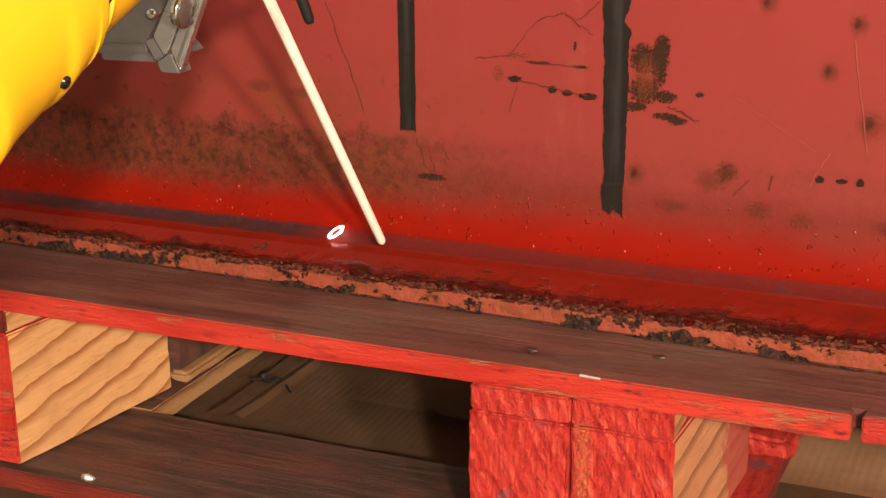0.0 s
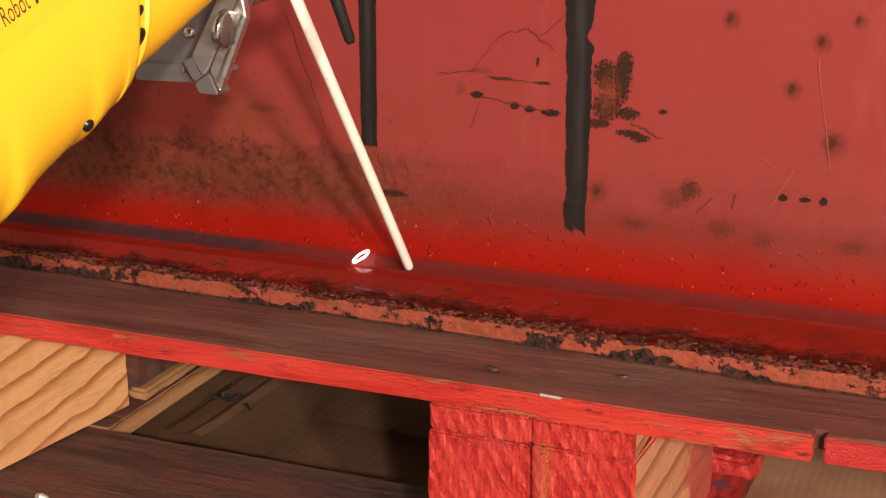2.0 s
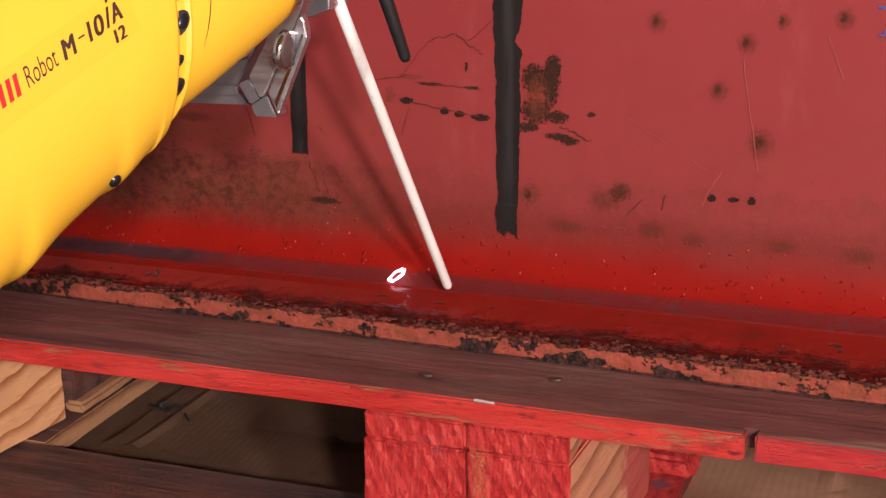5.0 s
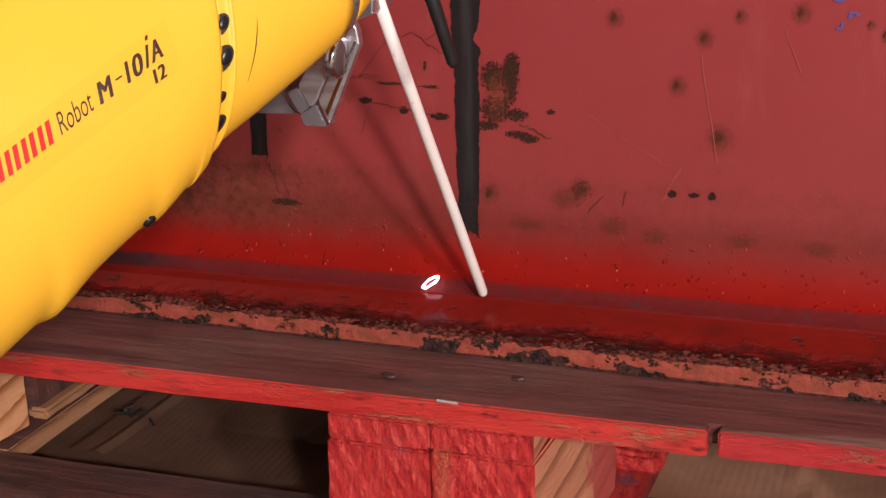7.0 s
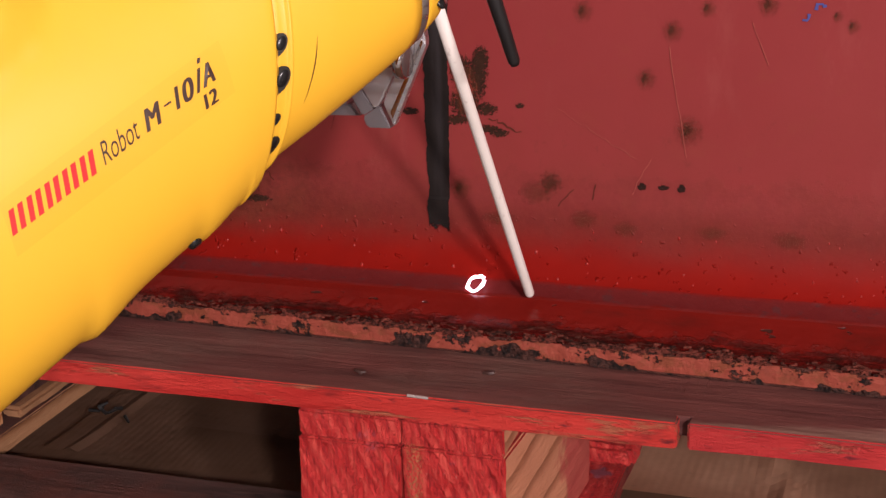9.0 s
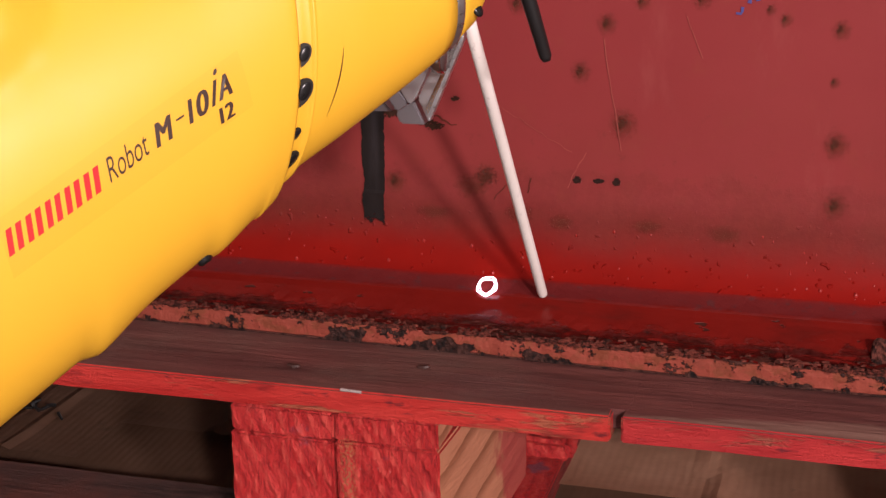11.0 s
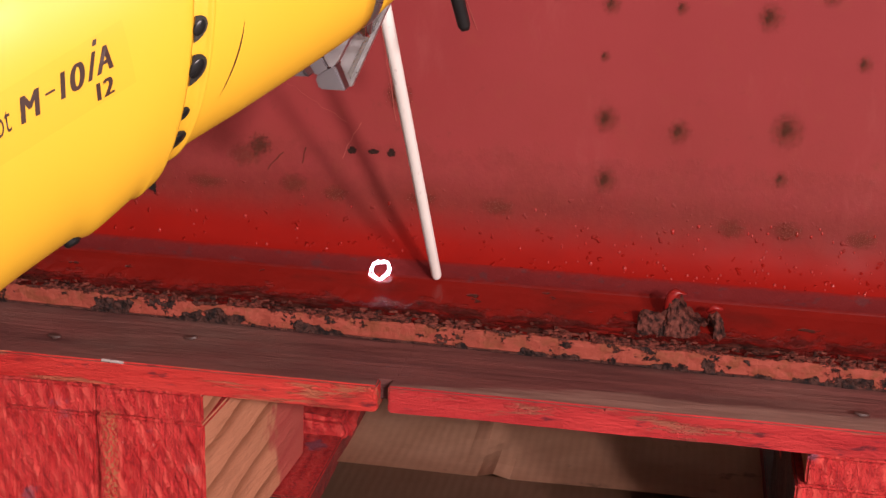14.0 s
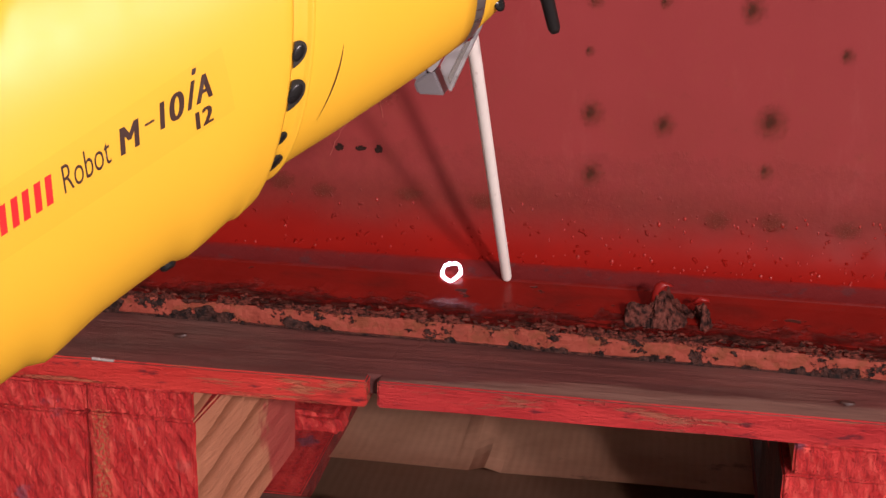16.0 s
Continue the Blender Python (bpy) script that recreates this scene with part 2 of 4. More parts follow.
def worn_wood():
    """Dark planks: grey-brown grain, rubbed to red in places."""
    k = Mat("dark_brown_wood", 0.62, spec=0.25)
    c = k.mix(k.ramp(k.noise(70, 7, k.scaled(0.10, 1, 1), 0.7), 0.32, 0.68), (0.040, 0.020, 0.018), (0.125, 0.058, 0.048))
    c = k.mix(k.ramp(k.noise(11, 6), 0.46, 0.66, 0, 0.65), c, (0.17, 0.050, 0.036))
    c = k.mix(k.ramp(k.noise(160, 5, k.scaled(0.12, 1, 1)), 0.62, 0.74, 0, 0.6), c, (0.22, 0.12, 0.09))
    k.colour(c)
    k.bump(k.noise(150, 7, k.scaled(0.10, 1, 1), 0.75), 0.9, 0.003)
    return k.m


def red_board_edge(name="chipped_red_paint", raw=(0.64, 0.19, 0.10), chips=0.56, grime=0.61, low=(0.60, 0.030, 0.023), high=(0.80, 0.070, 0.052)):
    """Red paint on a sawn edge, chipped along the grain to pale wood."""
    k = Mat(name, 0.6, spec=0.18)
    v = k.scaled(0.16, 1, 1)
    c = k.mix(k.ramp(k.noise(45, 6, v), 0.3, 0.7), low, high)
    c = k.mix(k.ramp(k.noise(38, 6, k.scaled(0.3, 1, 1.2)), 0.58, 0.70, 0, 0.8), c, (0.26, 0.022, 0.022))
    chip = k.ramp(k.noise(75, 7, k.scaled(0.14, 1, 1.3), 0.7), chips, chips + 0.07)
    c = k.mix(chip, c, k.mix(k.noise(200, 4, v), raw, (0.46, 0.11, 0.06)))
    dirt = k.ramp(k.noise(120, 5, k.scaled(0.3, 1, 1, move=(3, 0, 0))), grime, grime + 0.09, 0, 0.75)
    c = k.mix(dirt, c, (0.07, 0.02, 0.03))
    k.colour(c)
    n = k.bump(k.noise(190, 7, v, 0.75), 1.0, 0.007)
    k.bump(chip, 0.8, -0.0015, n)
    return k.m


def red_end_grain():
    """Thick red paint on sawn end grain: slanting ridges, a few bare and bluish patches."""
    k = Mat("red_paint_on_end_grain", 0.5, spec=0.22)
    v = k.scaled(1, 1, 0.10, turn=(0, 27, 0))
    saw = k.noise(330, 5, v, 0.7, 0.5)
    rings = k.node("TexWave", {"Vector": k.scaled(1, 1, 1, turn=(0, 27, 0)), "Scale": 34.0, "Distortion": 3.0, "Detail": 4.0, "Detail Scale": 1.6, "Detail Roughness": 0.7}, bands_direction="X").outputs["Fac"]
    ridge = k.ramp(k.math("ADD", k.math("MULTIPLY", saw, 0.86), k.math("MULTIPLY", rings, 0.14)), 0.32, 0.68)
    c = k.mix(k.ramp(k.noise(45, 5), 0.3, 0.7), (0.62, 0.030, 0.028), (0.76, 0.060, 0.052))
    # ridge tops painted lighter as highlights, grooves darker as their shade
    c = k.mix(k.ramp(ridge, 0.55, 1.0, 0, 0.45), c, (0.84, 0.14, 0.10))
    c = k.mix(k.ramp(ridge, 0.34, 0.0, 0, 0.7), c, (0.26, 0.012, 0.014))
    c = k.mix(k.ramp(k.noise(30, 5, k.scaled(1, 1, 1, move=(1.7, 0, 0.3))), 0.60, 0.70, 0, 0.7), c, (0.20, 0.10, 0.15))
    c = k.mix(k.ramp(k.noise(24, 4, k.scaled(1, 1, 1, move=(4.1, 0, 2.3))), 0.62, 0.74, 0, 0.6), c, (0.55, 0.15, 0.12))
    seam = k.math("ABSOLUTE", k.math("ADD", k.axis("X"), 0.158))
    bare = k.math("MULTIPLY", k.math("MULTIPLY", k.ramp(seam, 0.007, 0.002), k.ramp(k.axis("Z"), -0.028, -0.036)), k.ramp(k.noise(620, 5), 0.46, 0.58))
    c = k.mix(bare, c, (0.56, 0.19, 0.085))
    crack = k.ramp(k.noise(95, 6, k.scaled(1, 1, 0.16, turn=(0, 27, 0), move=(0.7, 0, 0)), 0.7), 0.66, 0.70, 0, 0.8)
    c = k.mix(crack, c, (0.16, 0.010, 0.014))
    c = k.mix(k.ramp(k.noise(380, 3, k.scaled(1, 1, 0.5)), 0.70, 0.76, 0, 0.55), c, (0.80, 0.36, 0.30))
    k.colour(c)
    n = k.bump(ridge, 0.9, 0.0030)
    k.bump(k.noise(420, 6, rough=0.75), 0.9, 0.0022, n)
    return k.m


def pine(name, pale, dark, turn, bands, pink=None, pink_from=0.0):
    """Bare sawn pine with broad growth bands."""
    k = Mat(name, 0.65)
    v = k.scaled(1, 1, 1, turn=turn)
    w = k.node("TexWave", {"Vector": v, "Scale": bands, "Distortion": 2.4, "Detail": 3.0, "Detail Scale": 1.2}, bands_direction="Z", wave_profile="SAW").outputs["Fac"]
    c = k.mix(k.ramp(w, 0.55, 1.0), pale, dark)
    c = k.mix(k.ramp(k.noise(35, 5), 0.4, 0.75, 0, 0.5), c, tuple(a * 0.72 for a in pale))
    c = k.mix(k.ramp(k.noise(300, 4, k.scaled(1, 0.1, 1)), 0.55, 0.75, 0, 0.35), c, dark)
    if pink:
        far = k.ramp(k.math("ADD", k.axis("Y"), k.math("MULTIPLY", k.math("SUBTRACT", k.noise(45, 6), 0.5), 0.16)), pink_from, pink_from + 0.03, 0, 0.85)
        c = k.mix(far, c, pink)
    k.colour(c)
    k.bump(k.noise(170, 6, k.scaled(1, 0.12, 1), 0.7), 0.8, 0.003)
    return k.m


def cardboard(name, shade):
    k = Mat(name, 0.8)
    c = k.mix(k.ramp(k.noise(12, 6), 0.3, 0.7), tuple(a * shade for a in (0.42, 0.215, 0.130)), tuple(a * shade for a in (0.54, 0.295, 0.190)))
    flute = k.node("TexWave", {"Vector": k.co, "Scale": 48.0, "Distortion": 1.6, "Detail": 3.0}, bands_direction="X").outputs["Fac"]
    c = k.mix(k.math("MULTIPLY", flute, 0.05), c, (0.22, 0.12, 0.07))
    c = k.mix(k.ramp(k.noise(30, 5), 0.62, 0.74, 0, 0.6), c, (0.12, 0.07, 0.045))
    k.colour(c)
    k.bump(flute, 0.15, 0.0008)
    return k.m


def plain(name, colour, rough=0.5, metal=0.0, spread=0.12, scale=90, relief=0.15, coat=0.0, spec=0.4):
    k = Mat(name, rough, metal, spec=spec)
    k.colour(k.mix(k.noise(scale, 5), tuple(c * (1 - spread) for c in colour), tuple(min(1, c * (1 + spread)) for c in colour)))
    k.rough(k.ramp(k.noise(scale * 0.4, 4), 0.3, 0.7, rough * 0.85, rough * 1.12))
    if relief:
        k.bump(k.noise(scale * 4, 4), relief, 0.0004)
    k.b.inputs["Coat Weight"].default_value = coat
    k.b.inputs["Coat Roughness"].default_value = 0.18
    return k.m


def robot_yellow():
    k = Mat("yellow_enamel", 0.42, spec=0.28)
    c = k.mix(k.noise(9, 4), (0.71, 0.382, 0.022), (0.76, 0.415, 0.027))
    c = k.mix(k.ramp(k.noise(45, 6, k.scaled(0.3, 1, 1)), 0.70, 0.82, 0, 0.35), c, (0.55, 0.30, 0.04))
    k.colour(c)
    k.rough(k.ramp(k.noise(30, 4), 0.3, 0.7, 0.36, 0.46))
    k.bump(k.noise(900, 2), 0.05, 0.0003)
    return k.m


def glow(name, colour, strength):
    k = Mat(name, 0.5)
    k.colour((0.9, 0.9, 0.9))
    k.put(k.b.inputs["Emission Color"], colour)
    k.b.inputs["Emission Strength"].default_value = strength
    return k.m


def machined():
    k = Mat("machined_aluminium", 0.33, 0.95)
    k.colour(k.mix(k.noise(60, 5), (0.50, 0.50, 0.51), (0.63, 0.62, 0.63)))
    k.rough(k.ramp(k.noise(260, 4, k.scaled(0.05, 1, 1)), 0.3, 0.7, 0.26, 0.42))
    k.bump(k.noise(900, 3, k.scaled(0.04, 1, 1)), 0.12, 0.0003)
    return k.m


def ceramic():
    k = Mat("chalky_white_ceramic", 0.55, spec=0.3)
    c = k.mix(k.noise(70, 5), (0.70, 0.64, 0.58), (0.80, 0.75, 0.69))
    c = k.mix(k.ramp(k.noise(190, 5, k.scaled(1, 1, 0.25)), 0.60, 0.74, 0, 0.55), c, (0.42, 0.34, 0.31))
    k.colour(c)
    k.bump(k.noise(400, 4), 0.2, 0.0004)
    return k.m


M_PLATE, M_STRIP, M_FTOP, M_FEDGE = plate_paint(), strip_paint(), flange_top_paint(), flange_edge_paint()
M_SCAB = rust_material("dark_rust_scale", (0.020, 0.008, 0.006), (0.165, 0.040, 0.027), 300)
M_TORN = rust_material("torn_rusty_steel", (0.012, 0.006, 0.005), (0.130, 0.038, 0.027), 260, 0.75)
M_STAIN = stain_material("brown_rust_stain", (0.030, 0.012, 0.008), (0.095, 0.030, 0.014), 0.30, 0.62, 520, 0.5, 3.2)
M_PATCH = stain_material("speckled_rust_patch", (0.010, 0.006, 0.005), (0.055, 0.020, 0.010), 0.24, 1.0, 480, 0.16, 5.0)
M_OCHRE = stain_material("ochre_rust_bloom", (0.15, 0.034, 0.016), (0.26, 0.060, 0.030), 0.36, 0.45, 420, 0.3, 4.5)
M_DARKSTAIN = stain_material("black_scab_stain", (0.010, 0.006, 0.005), (0.035, 0.013, 0.009), 0.26, 1.0, 420, 0.14, 2.4)
M_FAINT = stain_material("faint_rust_bloom", (0.100, 0.027, 0.014), (0.145, 0.037, 0.020), 0.16, 0.40, 420, 0.7, 2.4)
M_DECK, M_EDGE, M_END = worn_deck(), red_board_edge(), red_end_grain()
M_RAWLEFT = pine("pale_yellow_pine", (0.66, 0.325, 0.155), (0.32, 0.105, 0.034), (-14, 0, 0), 15.0)
M_RAWMID = pine("bare_brown_pine", (0.58, 0.235, 0.130), (0.30, 0.105, 0.052), (-6, 0, 0), 12.0, (0.40, 0.060, 0.055), 0.115)
M_OLDRED = red_board_edge("dull_dark_red_paint", (0.16, 0.06, 0.045), 0.60, 0.61, (0.16, 0.024, 0.020), (0.34, 0.040, 0.030))
M_DARKWOOD = worn_wood()
M_WORNEDGE = red_board_edge("worn_red_paint", (0.42, 0.15, 0.10), 0.535, 0.580, (0.46, 0.026, 0.030), (0.72, 0.062, 0.056))
M_SPLINTER = pine("bare_splintered_pine", (0.40, 0.20, 0.10), (0.22, 0.09, 0.04), (0, 0, 0), 20.0)
M_BROKEN = red_end_grain()
# one cardboard in two tones: brightened for the lit flap, darkened for shade
M_CARD, M_SHADECARD = cardboard("brown_cardboard", 1.35), cardboard("shaded_brown_cardboard", 0.42)
M_FLOOR = plain("grey_concrete", (0.22, 0.20, 0.185), 0.8, spread=0.25, scale=14)
M_WALL = plain("off_white_wall", (0.62, 0.60, 0.57), 0.85, scale=8)
M_YELLOW, M_ALU, M_ROD = robot_yellow(), machined(), ceramic()
M_BLACK = plain("black_rubber_sleeve", (0.012, 0.011, 0.011), 0.45)
M_TAPE = stripe_paint()
M_BOLT = plain("black_oxide_steel", (0.025, 0.024, 0.024), 0.28, 0.6)
# near-black that paints the shade inside the screw pockets
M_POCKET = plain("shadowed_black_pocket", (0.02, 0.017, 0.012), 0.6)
M_CHROME = plain("polished_steel", (0.72, 0.70, 0.69), 0.12, 1.0, 0.05)
M_DARKALU = plain("grey_anodised_aluminium", (0.24, 0.225, 0.235), 0.42, 0.75)
M_NAIL = plain("rusty_nail_steel", (0.045, 0.018, 0.013), 0.6)
M_STAPLE = plain("bright_staple_wire", (0.80, 0.76, 0.72), 0.3, 0.7)
M_REDINK = plain("red_lettering", (0.66, 0.012, 0.010), 0.45, relief=0)
M_FILM = plain("deeper_yellow_film", (0.725, 0.378, 0.023), 0.40, spread=0.02, relief=0, spec=0.28)
M_INK = plain("dark_brown_lettering", (0.040, 0.014, 0.008), 0.45, relief=0)
M_BLUE = plain("blue_marker_ink", (0.05, 0.05, 0.20), 0.6, relief=0)
M_LASER = glow("laser_light", (1.0, 0.93, 1.0), 12.0)
M_GREY = plain("grey_lens_glass", (0.10, 0.07, 0.065), 0.15, 0.3)


# ---- mesh helpers ----
def part(name, bm, material, parent=None, label="", smooth=False):
    """Links a bmesh as one mesh object under a thing or a part."""
    me = bpy.data.meshes.new(name)
    bmesh.ops.recalc_face_normals(bm, faces=bm.faces[:])
    bm.to_mesh(me)
    bm.free()
    for m in material if isinstance(material, (list, tuple)) else [material]:
        me.materials.append(m)
    if smooth:
        me.polygons.foreach_set("use_smooth", [smooth != "front" or (p.normal.y < -0.01 and p.normal.z > -0.05) for p in me.polygons])
    ob = new(name, me)
    ob.parent = parent
    if label:
        ob["label"] = label
    return ob


def holder(name, label, category, at=(0, 0, 0), group="", kind=""):
    ob = new(name)
    ob.empty_display_size = 0.05
    ob.location = at
    return tagged(ob, label, category, group, kind)


def box(x0, x1, y0, y1, z0, z1, bevel=0.0, cuts=(1, 1, 1), rough=0.0, seed=0.0, pick=None):
    """A box, cut into a grid, its faces made uneven, with broken arrises. pick(normal) gives a face's material slot."""
    bm = bmesh.new()
    bmesh.ops.create_cube(bm, size=1)
    for v in bm.verts:
        v.co = Vector((x0 + (v.co.x + 0.5) * (x1 - x0), y0 + (v.co.y + 0.5) * (y1 - y0), z0 + (v.co.z + 0.5) * (z1 - z0)))
    if bevel:
        bmesh.ops.bevel(bm, geom=bm.edges[:], offset=bevel, segments=2, affect="EDGES", clamp_overlap=True)
    if max(cuts) > 1:
        for axis, n in enumerate(cuts):
            lo, hi = ((x0, x1), (y0, y1), (z0, z1))[axis]
            for i in range(1, n):
                at, no = Vector((0, 0, 0)), Vector((0, 0, 0))
                at[axis], no[axis] = lo + (hi - lo) * i / n, 1
                bmesh.ops.bisect_plane(bm, geom=bm.verts[:] + bm.edges[:] + bm.faces[:], plane_co=at, plane_no=no)
    bm.normal_update()
    if rough:
        for v in bm.verts:
            p = v.co * 38 + Vector((seed, seed * 1.7, seed * 0.3))
            p.x *= 0.4
            v.co += v.normal * rough * (noise.noise(p) + 0.5 * noise.noise(p * 3.1))
    if pick:
        bm.normal_update()
        for f in bm.faces:
            f.material_index = pick(f.normal)
    return bm


def sweep(bm, rings, close=True, caps=True):
    """Skins a list of rings of points."""
    made = [[bm.verts.new(p) for p in ring] for ring in rings]
    n = len(rings[0])
    for a, b in zip(made, made[1:]):
        for i in range(n if close else n - 1):
            bm.faces.new((a[i], a[(i + 1) % n], b[(i + 1) % n], b[i]))
    if caps and close:
        bm.faces.new(made[0][::-1])
        bm.faces.new(made[-1])
    return made


def rod_mesh(stations, sides=20, bm=None):
    """A round bar through stations of (place, radius), with closed ends."""
    bm = bm or bmesh.new()
    pts = [Vector(p) for p, _ in stations]
    along = (pts[-1] - pts[0]).normalized()
    side = along.orthogonal().normalized()
    up = along.cross(side)
    rings = []
    for p, (_, r) in zip(pts, stations):
        rings.append([p + r * (math.cos(2 * math.pi * i / sides) * side + math.sin(2 * math.pi * i / sides) * up) for i in range(sides)])
    sweep(bm, rings)
    return bm


def prism(outline, y0, y1, bevel=0.0008):
    """A plate with an outline in x and z, from y0 to y1."""
    bm = bmesh.new()
    sweep(bm, [[(x, y0, z) for x, z in outline], [(x, y1, z) for x, z in outline]])
    if bevel:
        bmesh.ops.bevel(bm, geom=bm.edges[:], offset=bevel, segments=2, affect="EDGES", clamp_overlap=True)
    return bm


# ---- the hall: floor, walls, ceiling ----
FLOOR_Z = -0.172
floor = part("floor", box(-3.5, 3.5, -3.5, 3.0, FLOOR_Z - 0.1, FLOOR_Z), M_FLOOR)
tagged(floor, "grey concrete workshop floor under the cardboard", "floor", kind="structure")
for name, dims in {"wall_north": (-3.6, 3.6, 3.0, 3.1, FLOOR_Z, 2.8), "wall_south": (-3.6, 3.6, -3.6, -3.5, FLOOR_Z, 2.8),
                   "wall_west": (-3.6, -3.5, -3.5, 3.0, FLOOR_Z, 2.8), "wall_east": (3.5, 3.6, -3.5, 3.0, FLOOR_Z, 2.8)}.items():
    tagged(part(name, box(*dims), M_WALL), "plain off-white workshop wall", "wall", kind="structure")
tagged(part("ceiling", box(-3.6, 3.6, -3.6, 3.1, 2.8, 2.9), M_WALL), "plain off-white workshop ceiling", "ceiling", kind="structure")


# ---- the steel channel lying on the pallet ----
def xs_dense():
    xs, x = [], -1.15
    while x < 0.95:
        xs.append(x)
        x += 0.004 if -0.78 < x < 0.42 else 0.03
    return xs + [0.95]


def skewed(y, x):
    """The toe of the flange runs a little askew of the corner line."""
    w = min(1.0, max(0.0, (0.100 - y) / 0.032))
    return y - 0.035 * x * w


def strip_of(profile, thick, dip=None):
    """A long rolled piece: a profile of (y, z) swept along x."""
    bm = bmesh.new()
    rings = []
    for x in xs_dense():
        ring = []
        for y, z in profile:
            p = Vector((x, skewed(y, x), z))
            if dip:
                p += dip(x, y, z)
            ring.append(p)
        rings.append(ring)
    sweep(bm, rings, close=thick)
    return bm


def toe_wear(x, y, z):
    out = Vector((0, 0, 0))
    if y < 0.073:
        n = noise.noise(Vector((x * 60, z * 120, 3))) + 0.6 * noise.noise(Vector((x * 170, z * 200, 8)))
        out.y = 0.0009 * n
        if z > 0.009:
            out.z = 0.0012 * (noise.noise(Vector((x * 85, 2, y * 90))) + 0.5 * noise.noise(Vector((x * 210, 5, y * 200)))) - 0.0003
    elif y < 0.09:
        out.z = 0.0009 * noise.noise(Vector((x * 110, y * 240, 1)))
    return out


channel = holder("steel_channel", "long red-painted steel channel with a rusty toe, lying on a pallet", "steel beam")
toe = [(0.068, 0.0), (0.0680, 0.003), (0.0680, 0.006), (0.0680, 0.009), (0.0683, 0.0115), (0.0695, 0.0130), (0.0720, 0.0138), (0.0755, 0.0152),
       (0.079, 0.0167), (0.083, 0.0184), (0.088, 0.0207), (0.094, 0.0233), (0.100, 0.0260), (0.105, 0.0285)]
bm = strip_of(toe + [(0.112, 0.024), (0.112, 0.0)], True, toe_wear)
bm.normal_update()
flange = part("flange", bm, [M_FEDGE, M_FTOP], channel, "dark red flange with flaking rust along its toe")
for p in flange.data.polygons:
    p.material_index = 0 if p.center.z < 0.0126 else 1
fillet = [(0.105, 0.0285), (0.108, 0.0297), (0.112, 0.0315), (0.116, 0.0338), (0.1195, 0.0362)]
web = [(0.1195, 0.0362), (0.1225, 0.0392), (0.1255, 0.0432), (0.1285, 0.049), (0.1308, 0.056), (0.1324, 0.064), (0.1332, 0.072)]
web += [(0.1335, 0.08 + 0.02 * i) for i in range(21)]
plate = part("web_plate", strip_of(fillet + web[1:] + [(0.146, 0.48), (0.146, 0.0), (0.125, 0.022), (0.110, 0.022)], True), [M_PLATE, M_STRIP], channel,
             "faded red plate with rust stains and scratches and a dull purple band along its foot", "front")
for p in plate.data.polygons:
    p.material_index = 1 if p.center.z < 0.0361 and p.center.y < 0.1194 else 0


def spot(name, x, z, rx, rz, material, turn=0.0, y=0.1331):
    """A thin stain lying on the plate."""
    bm = bmesh.new()
    n = 20
    mid = bm.verts.new((0, 0, 0))
    rim = []
    for i in range(n):
        a = 2 * math.pi * i / n
        u, w = rx * math.cos(a), rz * math.sin(a)
        c, s = math.cos(turn), math.sin(turn)
        rim.append(bm.verts.new((u * c - w * s, 0, u * s + w * c)))
    for i in range(n):
        bm.faces.new((mid, rim[i], rim[(i + 1) % n]))
    ob = part(name, bm, material, channel)
    ob.location = (x, y - 0.0002 * random.random() if z > 0.075 else y - 0.0022, z)
    return ob


SPOTS = [(-0.018, 0.138, 0.011), (-0.045, 0.170, 0.008), (-0.029, 0.200, 0.008), (-0.085, 0.211, 0.008), (0.110, 0.131, 0.010), (0.217, 0.131, 0.013),
         (0.154, 0.126, 0.009), (0.112, 0.093, 0.010), (0.257, 0.173, 0.006), (0.109, 0.200, 0.007), (0.201, 0.197, 0.010), (0.107, 0.169, 0.004),
         (0.150, 0.200, 0.005), (0.216, 0.101, 0.006), (-0.167, 0.093, 0.009), (0.235, 0.212, 0.008), (-0.008, 0.214, 0.006), (0.028, 0.217, 0.008), (0.068, 0.211, 0.004), (0.077, 0.205, 0.005)]
for x, z, r in SPOTS:
    spot("rust_spot", x, z, r * 0.46, r * 0.66, M_STAIN, random.uniform(-0.6, 0.6))
    spot("rust_bloom", x + 0.001, z - 0.001, r * 1.2, r * 1.35, M_FAINT, y=0.1333)
for x, z, rx, rz in [(-0.115, 0.092, 0.017, 0.012), (-0.139, 0.074, 0.018, 0.007), (-0.083, 0.076, 0.014, 0.010), (0.048, 0.071, 0.016, 0.009), (0.191, 0.068, 0.013, 0.010),
                     (0.224, 0.069, 0.014, 0.010), (0.268, 0.067, 0.014, 0.009), (-0.055, 0.072, 0.012, 0.008), (0.0, 0.073, 0.014, 0.007), (0.30, 0.07, 0.016, 0.009)]:
    spot("rust_bloom", x, z, rx, rz, M_FAINT, y=0.1325)
